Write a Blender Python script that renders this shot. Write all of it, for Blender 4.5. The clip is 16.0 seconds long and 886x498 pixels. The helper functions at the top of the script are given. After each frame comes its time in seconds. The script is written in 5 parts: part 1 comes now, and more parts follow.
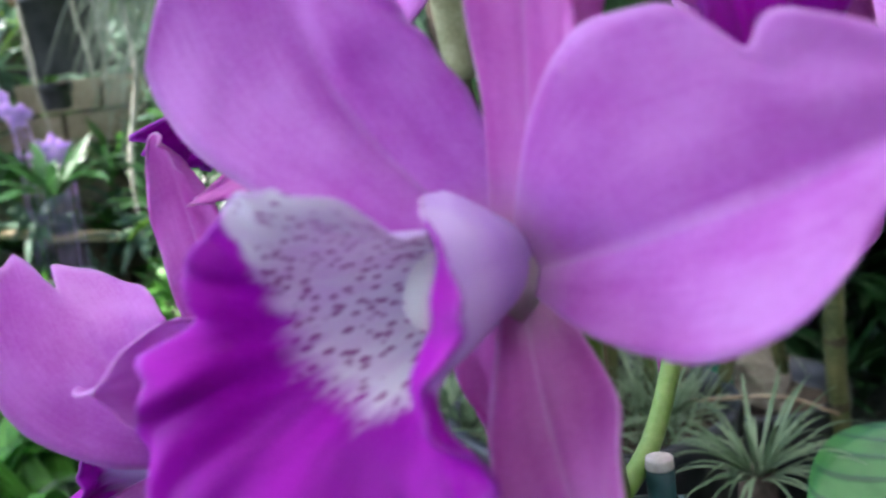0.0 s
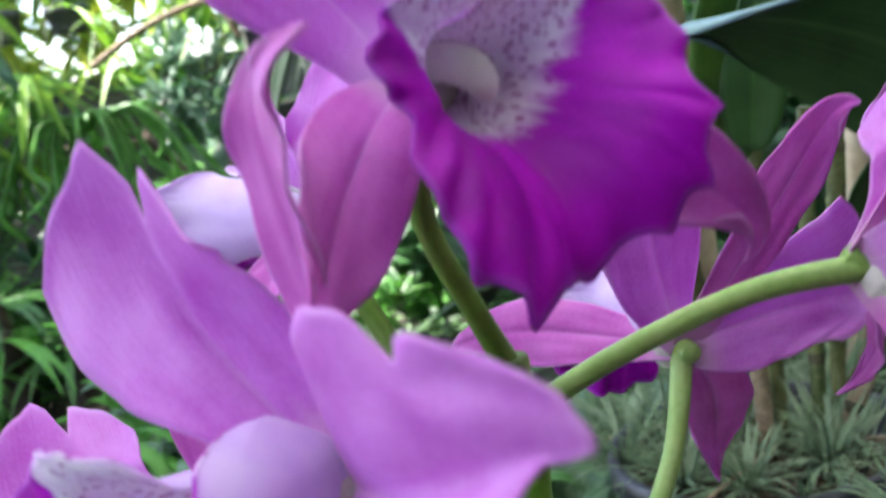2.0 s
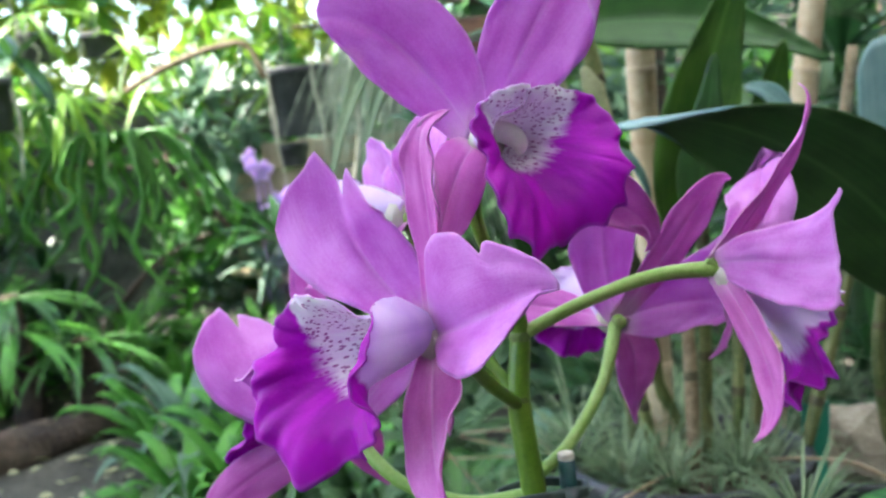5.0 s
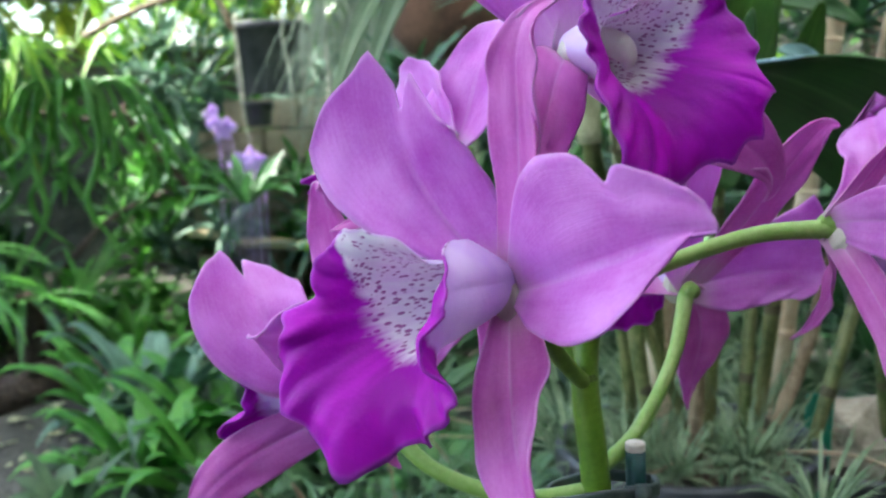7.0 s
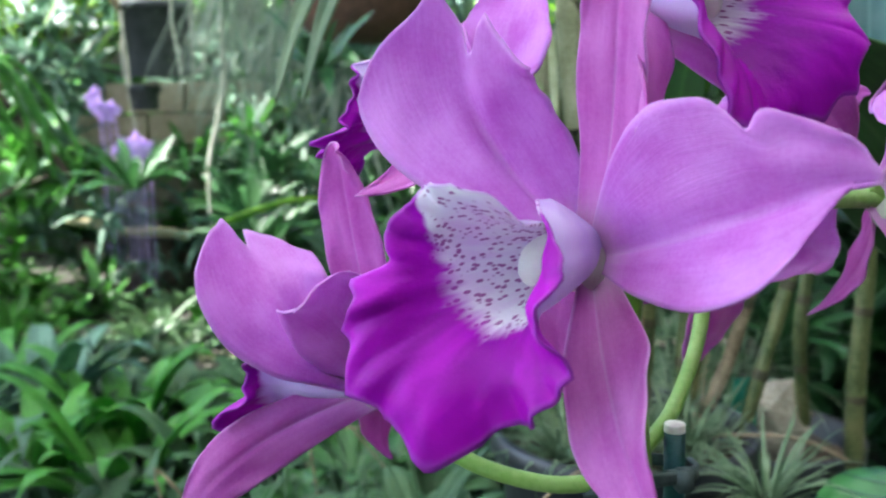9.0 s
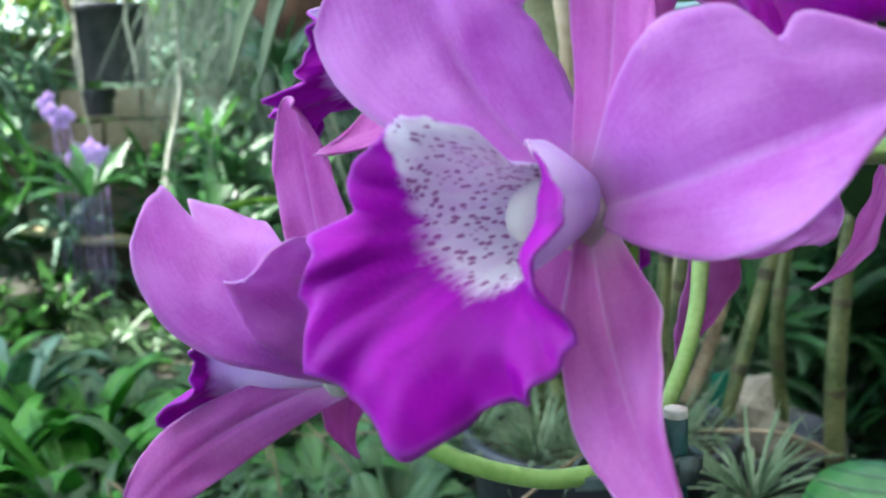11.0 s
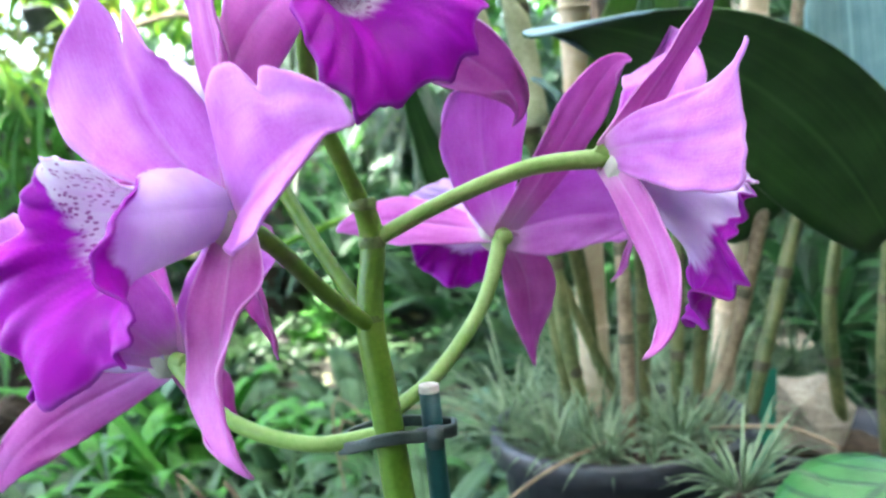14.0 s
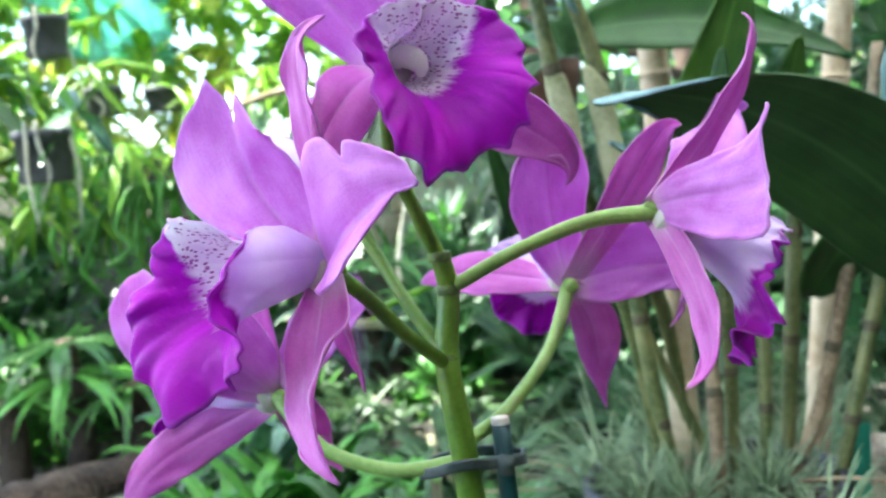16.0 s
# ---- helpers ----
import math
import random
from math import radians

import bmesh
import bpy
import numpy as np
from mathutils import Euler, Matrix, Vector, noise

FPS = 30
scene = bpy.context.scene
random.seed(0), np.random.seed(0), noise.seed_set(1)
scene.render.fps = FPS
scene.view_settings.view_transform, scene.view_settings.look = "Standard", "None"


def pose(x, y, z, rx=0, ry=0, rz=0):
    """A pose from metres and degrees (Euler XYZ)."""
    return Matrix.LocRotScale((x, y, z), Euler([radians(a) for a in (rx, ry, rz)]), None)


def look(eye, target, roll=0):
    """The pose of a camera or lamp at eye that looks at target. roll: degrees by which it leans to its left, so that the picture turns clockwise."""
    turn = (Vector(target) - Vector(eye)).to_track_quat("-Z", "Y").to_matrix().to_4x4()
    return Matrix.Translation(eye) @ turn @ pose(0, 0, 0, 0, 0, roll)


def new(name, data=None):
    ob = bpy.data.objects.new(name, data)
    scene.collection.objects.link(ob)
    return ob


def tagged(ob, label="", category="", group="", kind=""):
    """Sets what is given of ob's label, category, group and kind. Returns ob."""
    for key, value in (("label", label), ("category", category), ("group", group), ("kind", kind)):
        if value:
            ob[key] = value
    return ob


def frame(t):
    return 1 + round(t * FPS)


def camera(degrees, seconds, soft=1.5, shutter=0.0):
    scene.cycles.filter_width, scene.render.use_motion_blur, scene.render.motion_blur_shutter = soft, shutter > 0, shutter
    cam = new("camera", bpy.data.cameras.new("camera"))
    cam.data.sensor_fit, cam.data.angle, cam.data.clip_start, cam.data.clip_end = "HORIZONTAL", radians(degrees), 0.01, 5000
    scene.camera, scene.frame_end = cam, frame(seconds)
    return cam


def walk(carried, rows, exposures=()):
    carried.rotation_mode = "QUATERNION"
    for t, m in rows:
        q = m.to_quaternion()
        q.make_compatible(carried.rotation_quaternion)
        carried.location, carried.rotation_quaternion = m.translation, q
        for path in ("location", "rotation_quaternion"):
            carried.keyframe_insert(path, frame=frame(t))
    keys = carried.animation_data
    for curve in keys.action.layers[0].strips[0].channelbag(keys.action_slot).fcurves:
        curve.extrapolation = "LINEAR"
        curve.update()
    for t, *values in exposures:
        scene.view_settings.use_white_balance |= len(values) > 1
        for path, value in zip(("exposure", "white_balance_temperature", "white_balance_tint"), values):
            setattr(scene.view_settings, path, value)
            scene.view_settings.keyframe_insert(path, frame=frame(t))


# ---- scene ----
cam = camera(46.7, 16.0, soft=2.0, shutter=0.5)
cam.data.dof.use_dof = True
cam.data.dof.focus_distance = 0.30
cam.data.dof.aperture_fstop = 20
PATH = [
    (0, (-0.083, -0.238, 0.46), (0.309, 1.677, 0.04), -6.5),
    (0.5, (-0.044, -0.231, 0.459), (0.146, 1.714, 0.032), -7.4),
    (1, (-0.022, -0.23, 0.458), (0.001, 1.728, 0.049), -8.7),
    (1.5, (-0.012, -0.226, 0.459), (-0.105, 1.738, 0.092), -11.7),
    (2, (-0.004, -0.247, 0.491), (-0.082, 1.715, 0.112), -11.3),
    (2.5, (-0.008, -0.288, 0.509), (-0.007, 1.681, 0.157), -9.2),
    (3, (-0.01, -0.343, 0.512), (0.013, 1.629, 0.18), -7.3),
    (3.5, (-0.012, -0.384, 0.515), (0.001, 1.59, 0.192), -7.5),
    (4, (-0.014, -0.419, 0.514), (-0.029, 1.557, 0.21), -6.7),
    (4.5, (-0.018, -0.444, 0.507), (-0.052, 1.537, 0.232), -5.9),
    (7, (-0.065, -0.359, 0.479), (0.004, 1.612, 0.149), -2.0),
    (7.5, (-0.074, -0.356, 0.47), (0.01, 1.612, 0.124), -1.6),
    (8, (-0.093, -0.344, 0.467), (0.053, 1.618, 0.108), 0.1),
    (8.5, (-0.107, -0.329, 0.467), (0.099, 1.627, 0.106), 0.6),
    (9, (-0.116, -0.325, 0.467), (0.196, 1.62, 0.118), -0.7),
    (9.5, (-0.129, -0.315, 0.468), (0.28, 1.61, 0.11), -0.8),
    (12, (-0.085, -0.284, 0.428), (0.216, 1.667, 0.108), -2.1),
    (12.5, (-0.068, -0.292, 0.423), (0.154, 1.665, 0.077), -2.2),
    (13, (-0.047, -0.296, 0.43), (0.098, 1.663, 0.057), -2.6),
    (13.5, (-0.004, -0.326, 0.44), (0.06, 1.639, 0.078), -3.9),
    (14, (0.018, -0.365, 0.447), (0.05, 1.614, 0.158), -4.8),
    (14.5, (0.02, -0.391, 0.449), (-0.003, 1.597, 0.231), -6.3),
    (15, (0.026, -0.409, 0.449), (-0.05, 1.582, 0.269), -6.1),
    (15.5, (0.033, -0.416, 0.443), (-0.09, 1.574, 0.289), -6.4),
    (16, (0.032, -0.413, 0.445), (-0.13, 1.576, 0.302), -6.1),
]
EXPOSURES = [(0, 2.10, 5950, 18), (0.5, 2.12, 5950, 18), (1, 2.18, 5950, 17), (2, 2.30, 6050, 15), (3, 2.40, 6150, 13), (4.5, 2.50, 6200, 10), (7, 2.28, 6000, 7), (8.5, 2.36, 5950, 6), (9.5, 2.36, 5850, 5), (12, 2.55, 5850, 5), (13.5, 3.10, 5950, 7), (14, 3.09, 5950, 8), (14.5, 3.02, 5930, 8), (15, 2.90, 5930, 8), (16, 2.84, 5930, 8)]
walk(cam, [(t, look(eye, target, roll)) for t, eye, target, roll in PATH], EXPOSURES)


# ---- light: open shade under a shade-cloth roof, sun on the garden beyond ----
SUN_ELEV, SUN_ROT = radians(54), radians(-72)
world = bpy.data.worlds.new("sky")
scene.world = world
world.use_nodes = True
wn = world.node_tree.nodes
sky = wn.new("ShaderNodeTexSky")
sky.sky_type, sky.sun_disc = "NISHITA", False
sky.sun_elevation, sky.sun_rotation = SUN_ELEV, SUN_ROT
wn["Background"].inputs["Strength"].default_value = 0.14
world.node_tree.links.new(sky.outputs["Color"], wn["Background"].inputs["Color"])
sun = new("sun", bpy.data.lights.new("sun", "SUN"))
sun.data.energy, sun.data.angle, sun.data.color = 5.0, radians(0.6), (1.0, 0.93, 0.80)
sun_from = Vector((math.sin(SUN_ROT) * math.cos(SUN_ELEV), math.cos(SUN_ROT) * math.cos(SUN_ELEV), math.sin(SUN_ELEV)))
sun.matrix_world = look(sun_from * 20, (0, 0, 0))


# ---- materials ----
def nodes(name):
    m = bpy.data.materials.new(name)
    m.use_nodes = True
    t = m.node_tree
    return m, t, t.nodes["Principled BSDF"], lambda a, b: t.links.new(a, b)


def value(t, op, a, b=0.0, clamp=False):
    n = t.nodes.new("ShaderNodeMath")
    n.operation, n.use_clamp = op, clamp
    for i, x in enumerate((a, b)):
        if hasattr(x, "is_linked"):
            t.links.new(x, n.inputs[i])
        else:
            n.inputs[i].default_value = x
    return n.outputs[0]


def blend(t, fac, a, b, how="MIX"):
    n = t.nodes.new("ShaderNodeMix")
    n.data_type, n.blend_type = "RGBA", how
    for i, x in ((0, fac), (6, a), (7, b)):
        if hasattr(x, "is_linked"):
            t.links.new(x, n.inputs[i])
        elif i == 0:
            n.inputs[0].default_value = x
        else:
            n.inputs[i].default_value = (*x, 1)
    return n.outputs[2]


def step(t, x, lo, hi):
    n = t.nodes.new("ShaderNodeMapRange")
    n.interpolation_type = "SMOOTHSTEP"
    for i, v in enumerate((x, lo, hi)):
        if hasattr(v, "is_linked"):
            t.links.new(v, n.inputs[i])
        else:
            n.inputs[i].default_value = v
    return n.outputs[0]


def noise_at(t, scale, detail=3.0, vec=None, kind="ShaderNodeTexNoise"):
    n = t.nodes.new(kind)
    n.inputs["Scale"].default_value = scale
    if kind == "ShaderNodeTexNoise":
        n.inputs["Detail"].default_value = detail
    if vec is None:
        vec = t.nodes.new("ShaderNodeTexCoord").outputs["Object"]
    t.links.new(vec, n.inputs["Vector"])
    return n.outputs[0]


def stretched(t, su, sv):
    m = t.nodes.new("ShaderNodeMapping")
    m.inputs["Scale"].default_value = (su, sv, 1)
    t.links.new(t.nodes.new("ShaderNodeTexCoord").outputs["UV"], m.inputs["Vector"])
    return m.outputs[0]


def uv_parts(t):
    s = t.nodes.new("ShaderNodeSeparateXYZ")
    t.links.new(t.nodes.new("ShaderNodeTexCoord").outputs["UV"], s.inputs[0])
    return s.outputs[0], s.outputs[1]


def bumped(t, p, height, strength, dist=0.001):
    b = t.nodes.new("ShaderNodeBump")
    b.inputs["Strength"].default_value, b.inputs["Distance"].default_value = strength, dist
    t.links.new(height, b.inputs["Height"])
    t.links.new(b.outputs[0], p.inputs["Normal"])


def glow_through(t, p, colour, amount):
    """Thin living tissue: part of the light passes through."""
    tr = t.nodes.new("ShaderNodeBsdfTranslucent")
    if hasattr(colour, "is_linked"):
        t.links.new(colour, tr.inputs[0])
    else:
        tr.inputs[0].default_value = (*colour, 1)
    mix = t.nodes.new("ShaderNodeMixShader")
    mix.inputs[0].default_value = amount
    t.links.new(p.outputs[0], mix.inputs[1])
    t.links.new(tr.outputs[0], mix.inputs[2])
    t.links.new(mix.outputs[0], t.nodes["Material Output"].inputs[0])


def plain(name, a, b, scale=40, rough=0.6, bump=0.2, metal=0.0, dist=0.001, thin=0.0, island=0.0):
    """A surface that wanders between two colours at two scales."""
    m, t, p, link = nodes(name)
    n1, n2 = noise_at(t, scale, 4), noise_at(t, scale * 7, 3)
    f = step(t, value(t, "ADD", value(t, "MULTIPLY", n1, 0.65), value(t, "MULTIPLY", n2, 0.35)), 0.32, 0.68)
    c = blend(t, f, a, b)
    if island:
        g = t.nodes.new("ShaderNodeNewGeometry").outputs["Random Per Island"]
        hsv = t.nodes.new("ShaderNodeHueSaturation")
        link(c, hsv.inputs["Color"])
        link(value(t, "ADD", value(t, "MULTIPLY", g, island), 1 - island / 2), hsv.inputs["Value"])
        link(value(t, "ADD", value(t, "MULTIPLY", g, 0.06), 0.47), hsv.inputs["Hue"])
        c = hsv.outputs[0]
    link(c, p.inputs["Base Color"])
    p.inputs["Roughness"].default_value, p.inputs["Metallic"].default_value = rough, metal
    bumped(t, p, n2, bump, dist)
    if thin:
        glow_through(t, p, c, thin)
    return m


def petal_material(name, deep, pale, thin=0.38):
    m, t, p, link = nodes(name)
    u, v = uv_parts(t)
    veins = noise_at(t, 1.0, 5, stretched(t, 5.0, 60))
    fine = noise_at(t, 1.0, 3, stretched(t, 9.0, 130))
    broad = noise_at(t, 1.0, 2, stretched(t, 2.2, 2.6))
    blotch = noise_at(t, 75, 3)
    cells = noise_at(t, 900, 2)
    f = value(t, "ADD", value(t, "MULTIPLY", veins, 0.12), value(t, "MULTIPLY", broad, 0.48))
    f = value(t, "ADD", f, value(t, "ADD", value(t, "MULTIPLY", cells, 0.13), value(t, "ADD", value(t, "MULTIPLY", blotch, 0.22), value(t, "MULTIPLY", fine, 0.07))))
    c = blend(t, step(t, f, 0.30, 0.68), deep, pale)
    mid = value(t, "ABSOLUTE", value(t, "SUBTRACT", v, 0.5))
    rib = value(t, "MULTIPLY", step(t, mid, 0.045, 0.004), step(t, u, 0.85, 0.1))
    c = blend(t, value(t, "MULTIPLY", rib, 0.35), c, (0.84, 0.52, 0.86))
    rim = value(t, "MAXIMUM", step(t, u, 0.955, 1.0), step(t, mid, 0.475, 0.5))
    c = blend(t, value(t, "MULTIPLY", rim, 0.4), c, (0.88, 0.56, 0.90))
    base = value(t, "MULTIPLY", step(t, value(t, "ADD", u, value(t, "MULTIPLY", value(t, "SUBTRACT", veins, 0.5), 0.10)), 0.17, 0.02), 0.5)
    c = blend(t, base, c, (0.86, 0.72, 0.80))
    link(c, p.inputs["Base Color"])
    p.inputs["Roughness"].default_value = 0.40
    p.inputs["Sheen Weight"].default_value = 0.06
    bumped(t, p, value(t, "ADD", value(t, "ADD", veins, fine), value(t, "ADD", value(t, "MULTIPLY", cells, 0.5), value(t, "MULTIPLY", blotch, 1.2))), 0.25, 0.0008)
    glow_through(t, p, c, thin)
    return m


def lip_material(name, inside):
    m, t, p, link = nodes(name)
    u, v = uv_parts(t)
    off = value(t, "ABSOLUTE", value(t, "SUBTRACT", v, 0.5))
    ragged = noise_at(t, 1.0, 4, stretched(t, 3.0, 26))
    cells = noise_at(t, 700, 2)
    side = step(t, off, 0.16, 0.34)
    edge = value(t, "ADD", 0.51 if inside else 0.64, value(t, "MULTIPLY", side, 0.17 if inside else 0.20))
    edge = value(t, "ADD", edge, value(t, "MULTIPLY", step(t, off, 0.29, 0.39), 0.40))
    edge = value(t, "ADD", edge, value(t, "MULTIPLY", value(t, "SUBTRACT", ragged, 0.5), 0.22))
    wine = step(t, value(t, "SUBTRACT", u, edge), -0.05, 0.06)
    velvet = blend(t, step(t, noise_at(t, 1.0, 3, stretched(t, 2.5, 16)), 0.35, 0.65), (0.36, 0.001, 0.40), (0.54, 0.003, 0.57))
    throat = blend(t, step(t, noise_at(t, 1.0, 3, stretched(t, 3, 22)), 0.35, 0.6), (0.90, 0.78, 0.88), (0.94, 0.90, 0.92))
    if inside:
        spot = t.nodes.new("ShaderNodeTexVoronoi")
        spot.inputs["Scale"].default_value = 1.0
        link(stretched(t, 24, 62), spot.inputs["Vector"])
        spots = value(t, "MULTIPLY", step(t, spot.outputs["Distance"], 0.40, 0.24), step(t, noise_at(t, 1.0, 2, stretched(t, 9, 14)), 0.26, 0.40))
        throat = blend(t, value(t, "MULTIPLY", spots, 0.85), throat, (0.34, 0.03, 0.26))
    else:
        throat = blend(t, step(t, noise_at(t, 60, 3), 0.3, 0.7), (0.78, 0.59, 0.96), (0.88, 0.75, 1.0))
    c = blend(t, wine, throat, velvet)
    c = blend(t, value(t, "MULTIPLY", step(t, u, 0.965, 0.995), 0.35), c, (0.62, 0.18, 0.78))
    link(c, p.inputs["Base Color"])
    p.inputs["Roughness"].default_value = 0.5
    p.inputs["Specular IOR Level"].default_value = 0.25
    bumped(t, p, value(t, "ADD", ragged, value(t, "MULTIPLY", cells, 0.5)), 0.4 if inside else 0.18, 0.001)
    glow_through(t, p, c, 0.32)
    return m


def leaf_material(name, a, b, rough=0.35, thin=0.2, ribs=30):
    m, t, p, link = nodes(name)
    u, v = uv_parts(t)
    lines = noise_at(t, 1.0, 3, stretched(t, 1.5, ribs))
    mott = noise_at(t, 28, 4)
    c = blend(t, step(t, value(t, "ADD", value(t, "MULTIPLY", lines, 0.4), value(t, "MULTIPLY", mott, 0.6)), 0.35, 0.65), a, b)
    mid = step(t, value(t, "ABSOLUTE", value(t, "SUBTRACT", v, 0.5)), 0.03, 0.006)
    c = blend(t, value(t, "MULTIPLY", mid, 0.35), c, tuple(min(1, x * 1.8 + 0.02) for x in b))
    info = t.nodes.new("ShaderNodeNewGeometry").outputs["Random Per Island"]
    hsv = t.nodes.new("ShaderNodeHueSaturation")
    link(c, hsv.inputs["Color"])
    link(value(t, "ADD", value(t, "MULTIPLY", info, 0.5), 0.75), hsv.inputs["Value"])
    link(hsv.outputs[0], p.inputs["Base Color"])
    p.inputs["Roughness"].default_value = rough
    bumped(t, p, lines, 0.25, 0.001)
    glow_through(t, p, hsv.outputs[0], thin)
    return m


M_PETAL = petal_material("orchid_petal", (0.60, 0.095, 0.61), (0.83, 0.35, 0.87), 0.40)
M_SEPAL = petal_material("orchid_sepal", (0.58, 0.07, 0.49), (0.80, 0.25, 0.72), 0.34)
M_LIP_IN = lip_material("orchid_lip_inside", True)
M_LIP_OUT = lip_material("orchid_lip_outside", False)
M_COLUMN = plain("orchid_column", (0.90, 0.86, 0.82), (0.95, 0.94, 0.88), 120, 0.4, 0.1, thin=0.5)
M_JOINT_PALE = plain("pale_joint", (0.72, 0.72, 0.58), (0.84, 0.82, 0.74), 150, 0.45, 0.1, thin=0.3)
M_STEM = plain("flower_stem", (0.075, 0.165, 0.008), (0.14, 0.25, 0.022), 60, 0.4, 0.15)
M_PEDICEL = plain("pedicel", (0.19, 0.34, 0.055), (0.30, 0.45, 0.12), 60, 0.42, 0.15)
M_NODE = plain("stem_node", (0.07, 0.12, 0.02), (0.14, 0.20, 0.05), 90, 0.6, 0.3)
M_STAKE = plain("green_stake", (0.004, 0.045, 0.045), (0.009, 0.075, 0.068), 90, 0.45, 0.2)
M_WOODEND = plain("stake_end", (0.62, 0.55, 0.45), (0.80, 0.74, 0.66), 300, 0.8, 0.3)
M_CLIP = plain("grey_plastic", (0.035, 0.052, 0.046), (0.07, 0.095, 0.085), 120, 0.5, 0.2)
M_POT = plain("black_plastic", (0.018, 0.019, 0.022), (0.040, 0.042, 0.048), 60, 0.42, 0.15)
M_POT_OLD = plain("weathered_black_plastic", (0.028, 0.029, 0.034), (0.07, 0.07, 0.078), 30, 0.55, 0.25)
M_SOIL = plain("bark_mix", (0.05, 0.035, 0.022), (0.16, 0.11, 0.07), 90, 0.95, 0.9, dist=0.006)
M_GROUND = plain("garden_soil", (0.030, 0.029, 0.022), (0.095, 0.090, 0.070), 9, 0.95, 0.9, dist=0.02)
M_CANE = plain("green_cane", (0.045, 0.075, 0.014), (0.20, 0.20, 0.075), 30, 0.5, 0.3)
M_OLDCANE = plain("dry_cane", (0.14, 0.09, 0.045), (0.40, 0.30, 0.19), 30, 0.75, 0.5)
M_BAMBOO = plain("bamboo", (0.40, 0.27, 0.15), (0.66, 0.55, 0.38), 13, 0.5, 0.3)
M_JOINT = plain("cane_joint", (0.045, 0.04, 0.018), (0.13, 0.11, 0.055), 60, 0.7, 0.3)
M_SHEATH = plain("papery_sheath", (0.26, 0.27, 0.13), (0.46, 0.45, 0.27), 45, 0.8, 0.5)
M_LEAF_DARK = leaf_material("thick_dark_leaf", (0.034, 0.092, 0.020), (0.060, 0.148, 0.034), 0.28, 0.25)
M_LEAF_MID = leaf_material("orchid_leaf", (0.03, 0.10, 0.02), (0.06, 0.16, 0.035), 0.32, 0.2)
# pale blue sheen of reflected sky, put into the leaf's base colour
M_LEAF_BLUE = leaf_material("sky_sheen_leaf", (0.17, 0.31, 0.31), (0.30, 0.45, 0.45), 0.25, 0.05)
# orchid_leaf again, paler: light shining through the blade is put into its colour
M_LEAF_GLOW = leaf_material("orchid_leaf_painted_lit", (0.055, 0.14, 0.022), (0.12, 0.23, 0.04), 0.34, 0.4)
M_LEAF_FRESH = leaf_material("fresh_leaf", (0.052, 0.20, 0.022), (0.125, 0.34, 0.05), 0.4, 0.35)
M_LEAF_GREY = leaf_material("silver_green_leaf", (0.12, 0.20, 0.095), (0.30, 0.38, 0.22), 0.5, 0.25)
# the next two leaves carry sunlight in their lime and yellow colours
M_LEAF_LIME = leaf_material("sun_painted_leaf", (0.10, 0.26, 0.016), (0.26, 0.45, 0.035), 0.42, 0.45)
M_LEAF_YELLOW = leaf_material("sun_painted_yellow_leaf", (0.34, 0.46, 0.05), (0.62, 0.66, 0.13), 0.4, 0.5)
# darker leaf copy: the shade of the undergrowth is put into its green
M_LEAF_SHADE = leaf_material("shade_painted_leaf", (0.022, 0.075, 0.022), (0.050, 0.14, 0.040), 0.4, 0.25)
m, t, p, link = nodes("veined_leaf")
u, v = uv_parts(t)
off = value(t, "ABSOLUTE", value(t, "SUBTRACT", v, 0.5))
rays = value(t, "SINE", value(t, "MULTIPLY", value(t, "SUBTRACT", u, value(t, "MULTIPLY", off, 0.55)), 44.0))
veins = value(t, "MAXIMUM", step(t, rays, 0.55, 0.95), step(t, off, 0.045, 0.012))
tint = blend(t, step(t, noise_at(t, 40, 4), 0.35, 0.65), (0.028, 0.125, 0.024), (0.06, 0.20, 0.045))
tint = blend(t, value(t, "MULTIPLY", veins, 0.75), tint, (0.012, 0.055, 0.02))
link(tint, p.inputs["Base Color"])
p.inputs["Roughness"].default_value = 0.35
bumped(t, p, veins, 0.3, 0.002)
M_VEINED = m
M_LEAF_SAGE = leaf_material("sage_leaf", (0.030, 0.082, 0.024), (0.090, 0.165, 0.062), 0.5, 0.25)
M_LEAF_HAZE = leaf_material("blue_green_leaf", (0.075, 0.16, 0.10), (0.19, 0.31, 0.21), 0.5, 0.3)
M_MOSS = plain("grey_moss", (0.20, 0.24, 0.17), (0.34, 0.38, 0.28), 40, 0.9, 0.3, thin=0.3)
M_ROCK = plain("pale_rock", (0.20, 0.17, 0.125), (0.44, 0.38, 0.30), 22, 0.9, 0.8, dist=0.004)
M_TAG = plain("green_plastic_tag", (0.015, 0.22, 0.14), (0.03, 0.28, 0.18), 50, 0.4, 0.1)
M_BARK = plain("bark", (0.032, 0.023, 0.017), (0.12, 0.085, 0.06), 14, 0.95, 1.0, dist=0.01)
M_CLAY = plain("old_terracotta", (0.07, 0.035, 0.02), (0.17, 0.085, 0.05), 16, 0.85, 0.5)
M_ROOT = plain("pale_aerial_root", (0.34, 0.34, 0.26), (0.56, 0.54, 0.44), 40, 0.8, 0.4)
M_LILAC = plain("lilac_blossom", (0.60, 0.42, 0.84), (0.84, 0.70, 0.94), 60, 0.5, 0.1, thin=0.5)
M_STRAW = plain("dry_straw", (0.42, 0.33, 0.18), (0.66, 0.56, 0.36), 40, 0.8, 0.3)
M_CLOTH = plain("shade_cloth", (0.74, 0.75, 0.74), (0.84, 0.85, 0.84), 30, 0.8, 0.2, thin=0.62)
